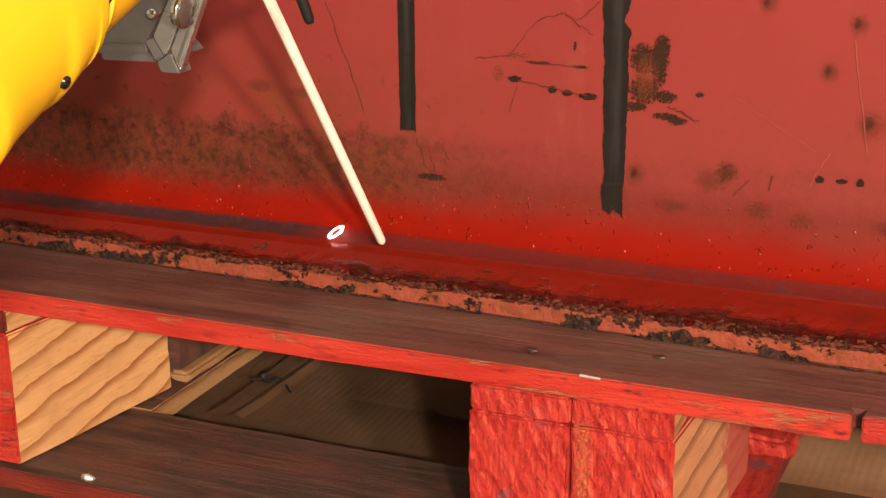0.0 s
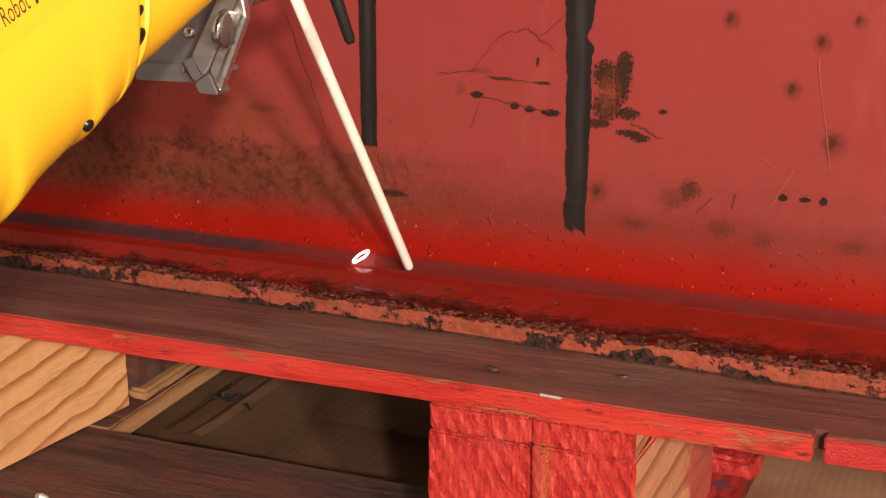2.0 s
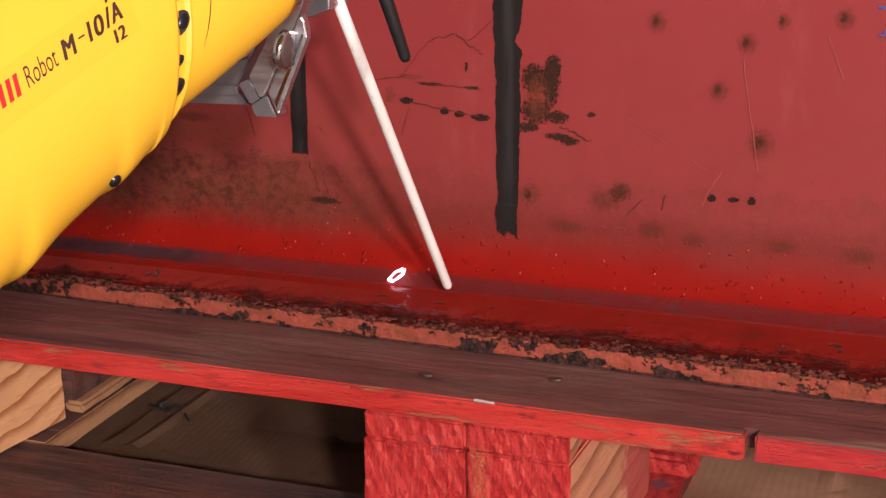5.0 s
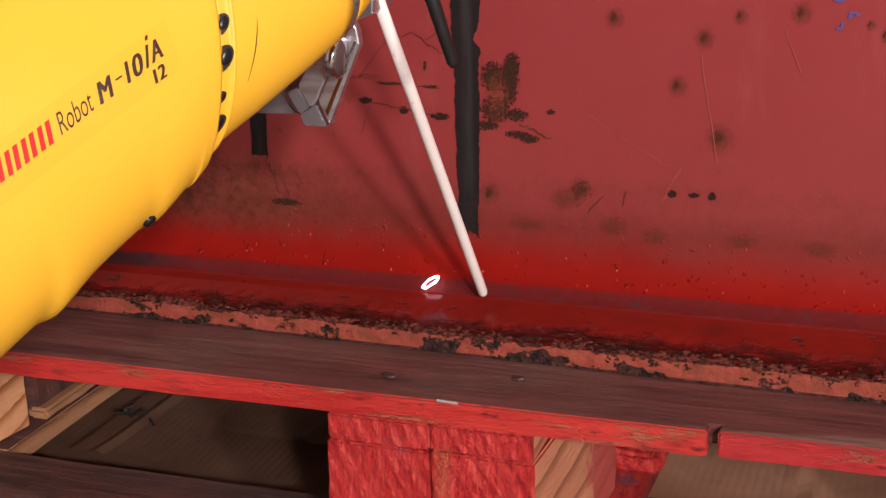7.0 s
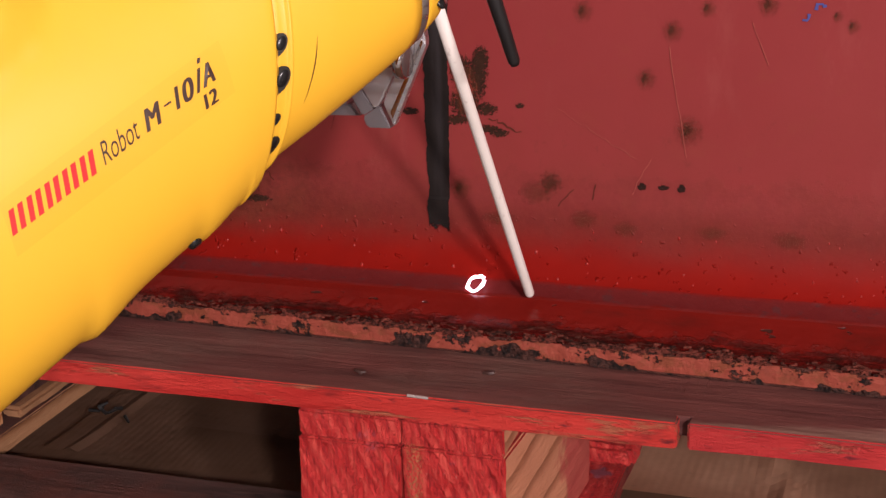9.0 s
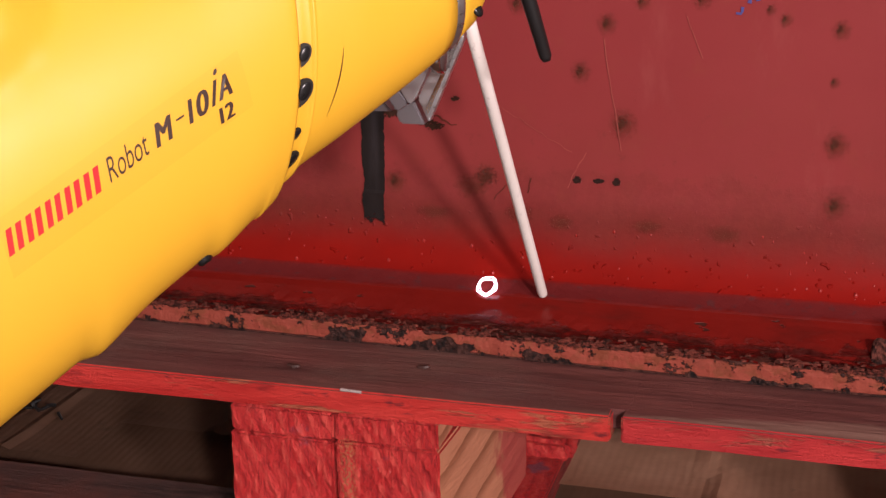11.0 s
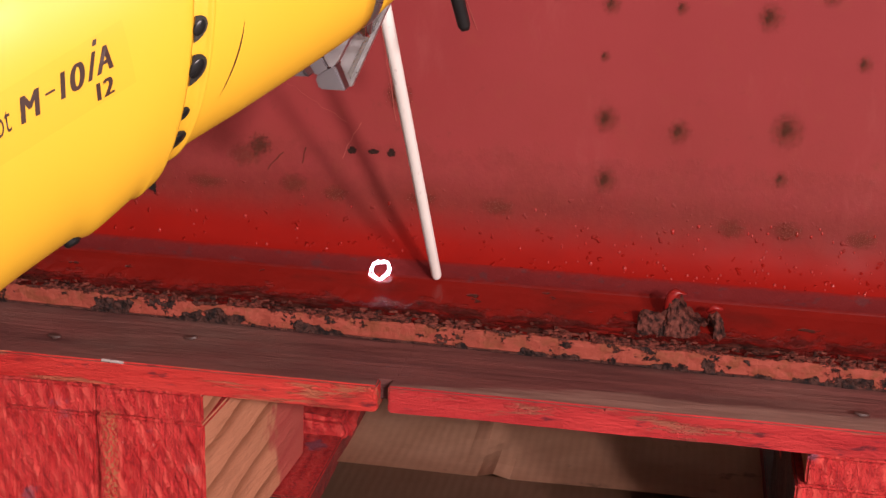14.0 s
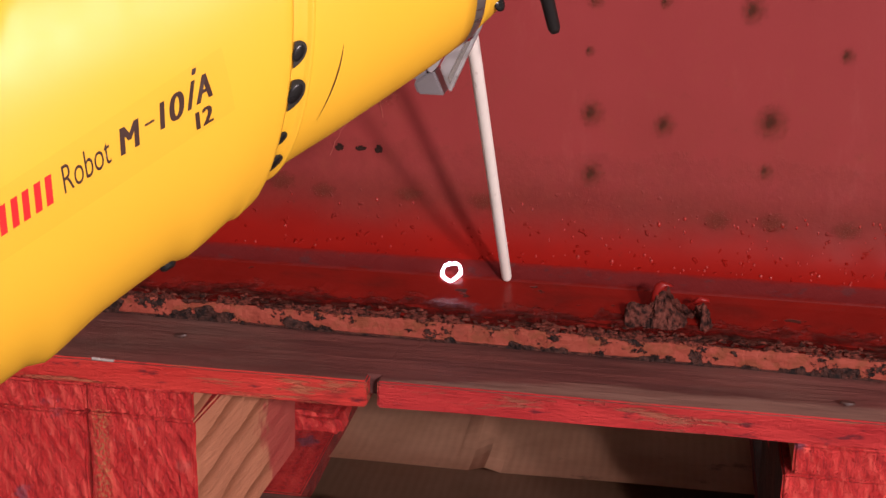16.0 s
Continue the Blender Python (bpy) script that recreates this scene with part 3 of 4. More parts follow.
for x, z, rx, rz, m in [(-0.161, 0.158, 0.013, 0.024, M_OCHRE), (-0.152, 0.168, 0.0085, 0.022, M_PATCH), (-0.163, 0.170, 0.012, 0.014, M_PATCH), (-0.162, 0.149, 0.014, 0.012, M_PATCH), (-0.150, 0.178, 0.007, 0.012, M_PATCH), (-0.147, 0.146, 0.010, 0.006, M_PATCH), (-0.168, 0.138, 0.012, 0.0045, M_PATCH),
                        (-0.147, 0.133, 0.012, 0.0035, M_PATCH), (-0.125, 0.149, 0.004, 0.0025, M_PATCH), (-0.264, 0.154, 0.006, 0.009, M_OCHRE), (-0.250, 0.167, 0.014, 0.003, M_OCHRE), (-0.235, 0.163, 0.012, 0.0016, M_PATCH), (-0.206, 0.162, 0.008, 0.0016, M_PATCH), (-0.2095, 0.176, 0.0016, 0.005, M_PATCH),
                        (-0.252, 0.151, 0.0072, 0.0034, M_DARKSTAIN), (-0.225, 0.1455, 0.0046, 0.0038, M_DARKSTAIN), (-0.2145, 0.144, 0.0056, 0.0032, M_DARKSTAIN),
                        (-0.200, 0.1425, 0.0095, 0.0036, M_DARKSTAIN), (-0.139, 0.1305, 0.009, 0.004, M_PATCH),
                        
                        (-0.0455, 0.1, 0.0042, 0.0035, M_DARKSTAIN), (-0.032, 0.1, 0.0052, 0.0025, M_DARKSTAIN), (-0.0205, 0.1, 0.0038, 0.004, M_DARKSTAIN),
                        (-0.314, 0.0765, 0.015, 0.0036, M_PATCH), (-0.413, 0.130, 0.022, 0.006, M_FAINT), (-0.450, 0.133, 0.018, 0.008, M_FAINT),
                        (-0.105, 0.099, 0.012, 0.012, M_STAIN),
                        ]:
    spot("rust_spot", x, z, rx, rz, m)


def stroke(name, places, width, material, y=0.1326):
    """A thin painted or scratched line on the plate."""
    bm = bmesh.new()
    row = []
    for i, (x, z) in enumerate(places):
        x0, z0 = places[max(i - 1, 0)]
        x1, z1 = places[min(i + 1, len(places) - 1)]
        d = Vector((x1 - x0, z1 - z0)).normalized()
        w = width * (0.6 + 0.8 * random.random()) / 2
        row.append((bm.verts.new((x - d.y * w, y, z + d.x * w)), bm.verts.new((x + d.y * w, y, z - d.x * w))))
    for a, b in zip(row, row[1:]):
        bm.faces.new((a[0], b[0], b[1], a[1]))
    return part(name, bm, material, channel)


def wander(x0, z0, x1, z1, n, shake):
    return [(x0 + (x1 - x0) * i / n + random.uniform(-shake, shake), z0 + (z1 - z0) * i / n + random.uniform(-shake, shake)) for i in range(n + 1)]


M_SCRATCH = plain("rust_brown_scratch", (0.085, 0.022, 0.014), 0.8, relief=0, spec=0.05)
M_PALE = plain("pale_red_scratch", (0.31, 0.075, 0.058), 0.7, relief=0, spec=0.1)
for ends, n, shake, width, m in [((-0.250, 0.150, -0.200, 0.143), 12, 0.0007, 0.0007, M_SCRATCH), ((-0.280, 0.1635, -0.250, 0.168), 10, 0.0008, 0.0006, M_SCRATCH), ((-0.245, 0.164, -0.200, 0.161), 12, 0.0006, 0.0005, M_SCRATCH),
                                 ((-0.256, 0.166, -0.237, 0.191), 8, 0.001, 0.0004, M_SCRATCH), ((-0.237, 0.191, -0.217, 0.197), 8, 0.0010, 0.0007, M_SCRATCH), ((-0.217, 0.197, -0.206, 0.189), 6, 0.001, 0.0006, M_SCRATCH),
                                 ((-0.208, 0.192, -0.192, 0.207), 7, 0.0010, 0.0005, M_SCRATCH), ((-0.206, 0.189, -0.196, 0.184), 6, 0.001, 0.0004, M_SCRATCH),
                                 ((-0.250, 0.147, -0.256, 0.128), 5, 0.0005, 0.0004, M_SCRATCH), ((-0.145, 0.140, -0.125, 0.131), 10, 0.0012, 0.0010, M_SCRATCH),
                                 ((-0.030, 0.19, -0.018, 0.12), 8, 0.0004, 0.0004, M_PALE), ((-0.10, 0.148, -0.05, 0.118), 14, 0.0008, 0.0003, M_PALE),
                                 ((-0.040, 0.118, -0.052, 0.094), 6, 0.0008, 0.0004, M_PALE), ((-0.325, 0.103, -0.318, 0.082), 6, 0.0008, 0.0007, M_SCRATCH),
                                 ((-0.316, 0.098, -0.312, 0.082), 6, 0.0008, 0.0006, M_SCRATCH), ((-0.305, 0.098, -0.300, 0.09), 5, 0.0006, 0.0006, M_SCRATCH),
                                 ((-0.395, 0.20, -0.365, 0.12), 10, 0.001, 0.0005, M_SCRATCH), ((-0.09, 0.096, -0.10, 0.084), 5, 0.0006, 0.0006, M_SCRATCH),
                                 ((-0.075, 0.100, -0.077, 0.090), 4, 0.0006, 0.0007, M_SCRATCH), ((0.02, 0.205, 0.03, 0.18), 5, 0.0005, 0.0004, M_PALE)]:
    stroke("scratch", wander(*ends, n, shake), width, m)
# blue marker squiggles high on the plate
for bends in [[(0.0487, 0.2076), (0.0515, 0.2073), (0.0524, 0.2090), (0.0525, 0.2113)], [(0.0564, 0.2136), (0.0569, 0.2170), (0.0600, 0.2172), (0.0606, 0.2158), (0.0624, 0.2162)],
              [(0.0470, 0.2245), (0.0505, 0.2236), (0.0530, 0.2250)]]:
    stroke("marker_squiggle", bends, 0.0018, M_BLUE)


def brush_stroke(x0, x1, z_low, lean=0.0, ragged=0.0006, chip=9.0):
    """A black stripe painted down the plate, a little ragged at its sides."""
    bm = bmesh.new()
    rows = []
    n = 220
    top = 0.46
    for i in range(n + 1):
        z = z_low + (top - z_low) * i / n
        k = (z - z_low) / 0.14
        r = ragged * (1 if z > z_low + 0.004 else 0.4)
        a = x0 - lean * k + r * (noise.noise(Vector((z * 70, x0 * 9, 1))) + 0.7 * noise.noise(Vector((z * 420, x0 * 9, 1))))
        b = x1 + lean * k * 0.9 + r * (noise.noise(Vector((z * 55, x1 * 9, 7))) + 0.7 * noise.noise(Vector((z * 380, x1 * 9, 7))))
        b -= 0.0055 * max(0.0, 1 - abs(z - chip) / 0.006) if z < chip else 0.0055 * max(0.0, 1 - abs(z - chip) / 0.012)
        yy = 0.1333 - 0.0006 - (0.0012 if z < 0.085 else 0.0)
        rows.append([bm.verts.new((a + (b - a) * j / 3, yy, z)) for j in range(4)])
    for a, b in zip(rows, rows[1:]):
        for j in range(3):
            bm.faces.new((a[j], a[j + 1], b[j + 1], b[j]))
    return part("black_stripe", bm, M_TAPE, channel, "black stripe painted down the red plate")


brush_stroke(-0.3375, -0.3255, 0.1065, 0.0008, 0.0005)
brush_stroke(-0.1880, -0.1738, 0.062, 0.0022, 0.0014, 0.194)


def scale_flakes():
    """Loose rust scale along the toe of the flange: small curled chips."""
    rng = random.Random(7)
    bm = bmesh.new()
    for i in range(2600):
        x = rng.uniform(-0.78, 0.42)
        if noise.noise(Vector((x * 22, 4, 0))) < -0.05 and rng.random() < 0.85:
            continue
        y = 0.0688 + abs(rng.gauss(0, 0.0028 + 0.0020 * noise.noise(Vector((x * 30, 1, 6)))))
        if y > 0.088:
            continue
        z = 0.0134 + (y - 0.0695) * 0.44
        w, d, h = rng.uniform(0.0008, 0.0032), rng.uniform(0.0004, 0.0012), rng.uniform(0.0002, 0.0008)
        m = Matrix.Translation((x, skewed(y, x), z)) @ Euler((rng.uniform(-0.3, 0.5), rng.uniform(-0.25, 0.25), rng.uniform(-0.4, 0.4))).to_matrix().to_4x4()
        lo = [bm.verts.new(m @ Vector((w * cx * rng.uniform(0.6, 1), d * cy * rng.uniform(0.6, 1), -0.0006))) for cx, cy in ((-1, -0.6), (0.1, -1), (1, -0.3), (0.7, 0.8), (-0.5, 1))]
        hi = [bm.verts.new(v.co + (m.to_3x3() @ Vector((0, 0, h + 0.0006)))) for v in lo]
        bm.faces.new(hi)
        for a in range(5):
            bm.faces.new((lo[a], lo[(a + 1) % 5], hi[(a + 1) % 5], hi[a]))
    ob = part("rust_scale", bm, M_SCAB, channel, "loose dark flakes of rust scale")
    ob["kind"] = "stuff"


def paint_runs():
    """Small glossy beads of paint on the fresh red band."""
    rng = random.Random(11)
    bm = bmesh.new()
    for i in range(1100):
        x = rng.uniform(-0.7, 0.4)
        j = rng.uniform(0, 5.99)
        if rng.random() > 0.03 + 0.16 * max(0.0, noise.noise(Vector((x * 9, 2, 5))) + 0.35) + 0.40 * max(0.0, min(1.0, (x - 0.06) / 0.1)):
            continue
        a, b = web[int(j)], web[int(j) + 1]
        f = j - int(j)
        y, z = a[0] + (b[0] - a[0]) * f, a[1] + (b[1] - a[1]) * f
        r = rng.uniform(0.0004, 0.0009) if rng.random() < 0.85 else rng.uniform(0.0009, 0.0013)
        m = Matrix.Translation((x, y - 0.0001, z)) @ Matrix.Diagonal((1, 0.8, rng.uniform(1.0, 2.0), 1))
        bmesh.ops.create_icosphere(bm, subdivisions=1, radius=r, matrix=m)
    ob = part("paint_bead", bm, M_BEAD, channel, "spatter of small glossy red paint beads", True)
    ob["kind"] = "stuff"


M_BEAD = plain("glossy_red_paint", (0.30, 0.018, 0.012), 0.30, relief=0, spec=0.5)
M_TIP = plain("dark_red_paint", (0.20, 0.009, 0.006), 0.35, relief=0.3, spec=0.3)
scale_flakes()
paint_runs()


def torn_stub():
    """The torn stump of a burnt-off lug on the flange: a jagged wall with a dark hollow."""
    crest = [(0.1340, 0.0125), (0.1385, 0.0150), (0.1400, 0.0270), (0.1425, 0.0305), (0.1490, 0.0290), (0.1550, 0.0300), (0.1570, 0.0365), (0.1605, 0.0395), (0.1645, 0.0370),
             (0.1665, 0.0325), (0.1715, 0.0285), (0.1765, 0.0250), (0.1795, 0.0245), (0.1810, 0.0305), (0.1845, 0.0325), (0.1880, 0.0290), (0.1900, 0.0200), (0.1960, 0.0140), (0.2020, 0.0115)]
    bm = bmesh.new()
    rings, n, rows = [], 150, 26
    for i in range(n + 1):
        x = crest[0][0] + (crest[-1][0] - crest[0][0]) * i / n
        top = next(za + (zb - za) * (x - xa) / (xb - xa) for (xa, za), (xb, zb) in zip(crest, crest[1:]) if x <= xb + 1e-9)
        top += 0.0012 * noise.noise(Vector((x * 700, 1, 1)))
        ring = []
        for j in range(rows + 1):
            k = j / rows
            z = 0.004 + (top - 0.004) * min(1.0, k / 0.55) if k < 0.55 else top + (0.010 - top) * (k - 0.55) / 0.45
            y = 0.0715 + 0.0085 * (k / 0.55) ** 1.4 if k < 0.55 else 0.0815 + 0.011 * ((k - 0.55) / 0.45)
            if k < 0.55:
                y += 0.011 * math.exp(-((z - (0.034 - 0.95 * (x - 0.166))) / 0.0060) ** 2) * (1 if 0.163 < x < 0.1835 else 0)
                y += 0.0016 * noise.noise(Vector((x * 160, z * 420, 3))) + 0.0016 * noise.noise(Vector((x * 330, z * 900, 6)))
            ring.append(Vector((x, y, z)))
        rings.append(ring)
    sweep(bm, rings)
    for v in bm.verts:
        q = v.co * 420
        v.co += Vector((noise.noise(q), noise.noise(q + Vector((9, 0, 0))), noise.noise(q + Vector((0, 9, 0))))) * 0.0011
    part("torn_stub", bm, M_TORN, channel, "torn rusty stump standing on the flange")
    bm = rod_mesh([((0.1565, 0.0840, 0.026), 0.0034), ((0.1570, 0.0835, 0.033), 0.0034), ((0.1585, 0.0830, 0.039), 0.0031), ((0.1615, 0.0828, 0.0418), 0.0026), ((0.1655, 0.0825, 0.0410), 0.0014)], 12)
    part("bent_tip", bm, M_TIP, channel, "red-painted bent tip of the torn stump", True)
    bm = rod_mesh([((0.1790, 0.0850, 0.0300), 0.0016), ((0.1830, 0.0845, 0.0330), 0.0018), ((0.1880, 0.0840, 0.0325), 0.0010)], 10)
    part("bent_tip", bm, M_TIP, channel, "red-painted bent tip of the torn stump", True)


torn_stub()

# ---- the pallet: deck boards, cross boards, blocks, bottom boards ----
pallet = holder("wooden_pallet", "worn wooden pallet with chipped red paint, carrying a steel channel", "pallet")


def facing(n):
    return 1 if n.y < -0.05 else 0


def deck_board(x0, x1, y0, y1, seed, mats=None):
    bm = box(x0, x1, y0, y1, -0.0163, -0.0003, 0.0011, (int((x1 - x0) / 0.012), 4, 3), 0.0007, seed, lambda n: 0 if n.z > 0.6 else 1)
    return part("deck_board", bm, mats or [M_DECK, M_EDGE], pallet, "dark worn board with a chipped red edge")


deck_board(-0.98, 0.0, 0.0, 0.118, 1.0)
deck_board(0.0062, 0.80, 0.0008, 0.118, 5.0, [M_DECK, M_WORNEDGE])
# added filler in the deck's colour, so the board top runs on behind the gap
bm = box(-0.0026, 0.0088, 0.0105, 0.118, -0.012, 0.00005, 0.0)
part("joint_filler", bm, M_DECK, pallet, "added filler closing the joint between two boards")
for i in range(3):
    deck_board(-0.98, 0.80, 0.19 + 0.2 * i, 0.31 + 0.2 * i, 9.0 + i)


def block(name, x0, x1, y0, y1, z0, z1, front, side, seed, label, rough=0.0012, skew=0.0):
    bm = box(x0, x1, y0, y1, z0, z1, 0.0014, (34, 6, 30 if z1 - z0 > 0.05 else 9), rough, seed, facing)
    for f in bm.faces:
        f.material_index = 1 if f.normal.y < -0.05 or f.normal.z > 0.6 or f.calc_center_median().y < y0 + 0.004 else 0
    if front is M_END:
        for v in bm.verts:
            if v.co.y < y0 + 0.003:
                a = v.co.x * 0.91 + v.co.z * 0.42
                b = v.co.z * 0.91 - v.co.x * 0.42
                v.co.y += 0.0006 * noise.noise(Vector((a * 260 + seed, b * 34, seed))) + 0.0007 * noise.noise(Vector((a * 520, b * 80, seed + 4)))
    for v in bm.verts:
        v.co.x += skew * max(0.0, v.co.y) * (v.co.x - x0) / (x1 - x0)
    return part(name, bm, [side, front], pallet, label)


# the middle foot: a cross board on a block glued from two pieces
block("cross_board", -0.2325, -0.1665, 0.001, 0.118, -0.0345, -0.0170, M_END, M_END, 2.0, "red-painted end of a cross board")
block("cross_board", -0.1655, -0.1015, 0.0016, 0.118, -0.0345, -0.0170, M_END, M_RAWMID, 3.0, "red-painted end of a cross board")
block("block", -0.2335, -0.1670, 0.0012, 0.15, -0.1395, -0.0352, M_END, M_END, 4.0, "block with thick red paint on its end grain")
block("block", -0.1655, -0.1010, 0.0016, 0.19, -0.1395, -0.0352, M_END, M_RAWMID, 6.0, "block with red end grain and a bare brown side", 0.0012, 0.055)
# the broken pieces behind it
bm = box(-0.150, -0.066, 0.222, 0.275, -0.1395, -0.124, 0.004, (14, 12, 6), 0.008, 21.0)
part("broken_block", bm, M_BROKEN, pallet, "splintered wood with pink-red paint")
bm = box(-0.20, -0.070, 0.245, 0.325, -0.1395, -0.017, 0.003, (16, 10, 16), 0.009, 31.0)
part("broken_block", bm, M_DARKWOOD, pallet, "dark broken wood under the deck")
# the left foot
block("cross_board", -0.735, -0.5935, 0.001, 0.118, -0.0345, -0.0170, M_OLDRED, M_RAWLEFT, 7.0, "cross board with a bare side", 0.0012, 0.12)
block("block", -0.735, -0.5935, 0.0005, 0.168, -0.1385, -0.0352, M_EDGE, M_RAWLEFT, 8.0, "block with a bare, broad-grained pine side", 0.0006, 0.15)
block("block", -0.74, -0.571, 0.185, 0.33, -0.1385, -0.0170, M_DARKWOOD, M_DARKWOOD, 12.0, "dark block further in", 0.001)
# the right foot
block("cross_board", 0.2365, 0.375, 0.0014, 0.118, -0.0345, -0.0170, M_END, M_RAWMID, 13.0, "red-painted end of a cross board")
block("block", 0.2315, 0.375, 0.0012, 0.15, -0.1395, -0.0352, M_END, M_DARKWOOD, 14.0, "block with thick red paint on its end grain")


def bottom_board(x0, x1, y0, y1, seed, top, edge, label, z1=-0.1397):
    along_y = (y1 - y0) > (x1 - x0)
    cuts = (4, 30, 3) if along_y else (40, 4, 3)
    bm = box(x0, x1, y0, y1, z1 - 0.0165, z1, 0.0012, cuts, 0.0008, seed, lambda n: 0 if n.z > 0.6 else 1)
    return part("bottom_board", bm, [top, edge], pallet, label)


bottom_board(-0.98, 0.80, -0.006, 0.122, 15.0, M_DARKWOOD, M_OLDRED, "dark bottom board with a red edge")
bottom_board(-0.70, -0.5595, 0.124, 0.95, 17.0, M_DARKWOOD, M_SPLINTER, "bottom board with a bare splintered side")
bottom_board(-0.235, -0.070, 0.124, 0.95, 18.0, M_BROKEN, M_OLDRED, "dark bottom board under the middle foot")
bottom_board(0.235, 0.375, 0.124, 0.95, 19.0, M_DARKWOOD, M_OLDRED, "dark bottom board under the far foot")
# a bare lath lying along the left bottom board
bm = box(-0.580, -0.5615, 0.182, 0.42, -0.1392, -0.130, 0.003, (3, 24, 3), 0.0012, 23.0)
part("lath", bm, M_SPLINTER, pallet, "bare splintered lath")


def nail(x, y, tilt):
    bm = bmesh.new()
    bmesh.ops.create_cone(bm, cap_ends=True, segments=18, radius1=0.0046, radius2=0.0040, depth=0.0014)
    bmesh.ops.create_cone(bm, cap_ends=True, segments=10, radius1=0.0016, radius2=0.0016, depth=0.02, matrix=Matrix.Translation((0, 0, -0.0104)))
    bm.transform(Matrix.Translation((x, y, 0.0015)) @ Euler((0, radians(tilt), 0)).to_matrix().to_4x4() @ Matrix.Diagonal((0.95, 0.5, 0.8, 1)))
    part("nail", bm, M_NAIL, pallet, "rusty nail head in the deck board")


nail(-0.200, 0.026, 4), nail(-0.122, 0.043, -5), nail(0.264, 0.021, 4), nail(-0.66, 0.05, 3)
bm = rod_mesh([((-0.160, -0.0008, 0.0002), 0.0009), ((-0.147, -0.0010, -0.0002), 0.0009)], 8)
part("staple", bm, M_STAPLE, pallet, "bright staple on the edge of the deck board")
bm = rod_mesh([((-0.5395, 0.004, -0.1395), 0.0022), ((-0.5330, 0.001, -0.1375), 0.0030), ((-0.5290, 0.003, -0.1392), 0.0015)], 8)
part("paint_crumb", bm, M_STAPLE, pallet, "pale crumb on the bottom board")

# ---- cardboard on the floor under the pallet ----
def card_sheet(x0, x1, y0, y1, z, label, folds=(), curl=0.0, seed=0.0, material=M_CARD):
    bm = bmesh.new()
    nx, ny = 60, 50
    grid = []
    for i in range(nx + 1):
        col = []
        for j in range(ny + 1):
            x, y = x0 + (x1 - x0) * i / nx, y0 + (y1 - y0) * j / ny
            h = 0.0022 * noise.noise(Vector((x * 6 + seed, y * 6, 0)))
            for fx, slope, depth in folds:
                d = abs(x - fx - slope * (y - y0))
                h += depth * max(0.0, 1 - d / 0.008)
            h += curl * max(0.0, 1 - (y - y0) / 0.05) ** 2
            col.append(bm.verts.new((x, y, z + h)))
        grid.append(col)
    for i in range(nx):
        for j in range(ny):
            bm.faces.new((grid[i][j], grid[i + 1][j], grid[i + 1][j + 1], grid[i][j + 1]))
    bmesh.ops.solidify(bm, geom=bm.faces[:], thickness=0.0035)
    return tagged(part("cardboard_sheet", bm, material), label, "cardboard")


card_sheet(-0.62, 0.9, -0.5, 1.2, FLOOR_Z + 0.008, "flattened brown cardboard lying on the floor under the pallet", ((-0.40, 0.25, -0.004), (-0.33, -0.4, 0.004), (0.03, 0.1, -0.002)), 0.0, 2.0, M_SHADECARD)
card_sheet(-0.085, 0.62, 0.205, 0.9, FLOOR_Z + 0.018, "creased brown cardboard flap lying on another sheet", ((0.045, -0.12, 0.0035),), 0.004, 7.0)
card_sheet(-0.53, -0.44, 0.16, 0.75, FLOOR_Z + 0.018, "torn strip of brown cardboard beside the pallet's bottom board", ((-0.505, 0.03, 0.003),), 0.003, 11.0, M_SHADECARD)
card_sheet(-0.47, -0.26, 0.235, 0.85, FLOOR_Z + 0.014, "creased scrap of brown cardboard on the floor, darkened for shade", ((-0.36, 0.12, 0.003),), 0.003, 15.0, M_SHADECARD)
# a scrap of twisted wire and tape on it
bm = bmesh.new()
for i in range(7):
    a = i * 0.9
    p = Vector((-0.505 + 0.006 * i - 0.018, 0.222 + 0.004 * math.sin(a * 2), FLOOR_Z + 0.028 + 0.002 * (i % 3)))
    rod_mesh([(p, 0.0016), (p + Vector((0.010 * math.cos(a), 0.008 * math.sin(a), 0.004 * math.sin(a * 3))), 0.0011)], 8, bm)
tagged(part("wire_scrap", bm, M_BLACK), "twisted dark scrap of wire lying on the cardboard", "scrap")


# ---- the robot's forearm: its own space has x along the arm, y away from its lettered side, z up ----
AXIS_Z = 0.0303
RADII = [(-0.62, 0.1200), (-0.21, 0.1185), (0.0270, 0.0751), (0.0290, 0.0744), (0.0300, 0.0732)]
NECK = [(0.0270, 0.0715), (0.0355, 0.0708), (0.0362, 0.0712), (0.0368, 0.0727), (0.0380, 0.0728), (0.0388, 0.0708), (0.060, 0.0680), (0.090, 0.0622), (0.1045, 0.0594)]


def radius_at(u, table):
    for (a, ra), (b, rb) in zip(table, table[1:]):
        if u <= b:
            f = max(0.0, (u - a) / (b - a))
            return ra + (rb - ra) * f
    return table[-1][1]


def axis_y(u):
    """The arm leans away from its lettered side towards the elbow."""
    return 0.048 - 0.45 * max(-0.32, u)


def surface(u, v, table=RADII, out=0.0):
    """The place on the arm's lettered side at u along and v up: the casing is a little flattened there."""
    r = radius_at(u, table)
    return Vector((u, axis_y(u) - 0.646 * r * math.sqrt(max(1e-6, 1 - ((v - AXIS_Z) / r) ** 2)) - out, v))


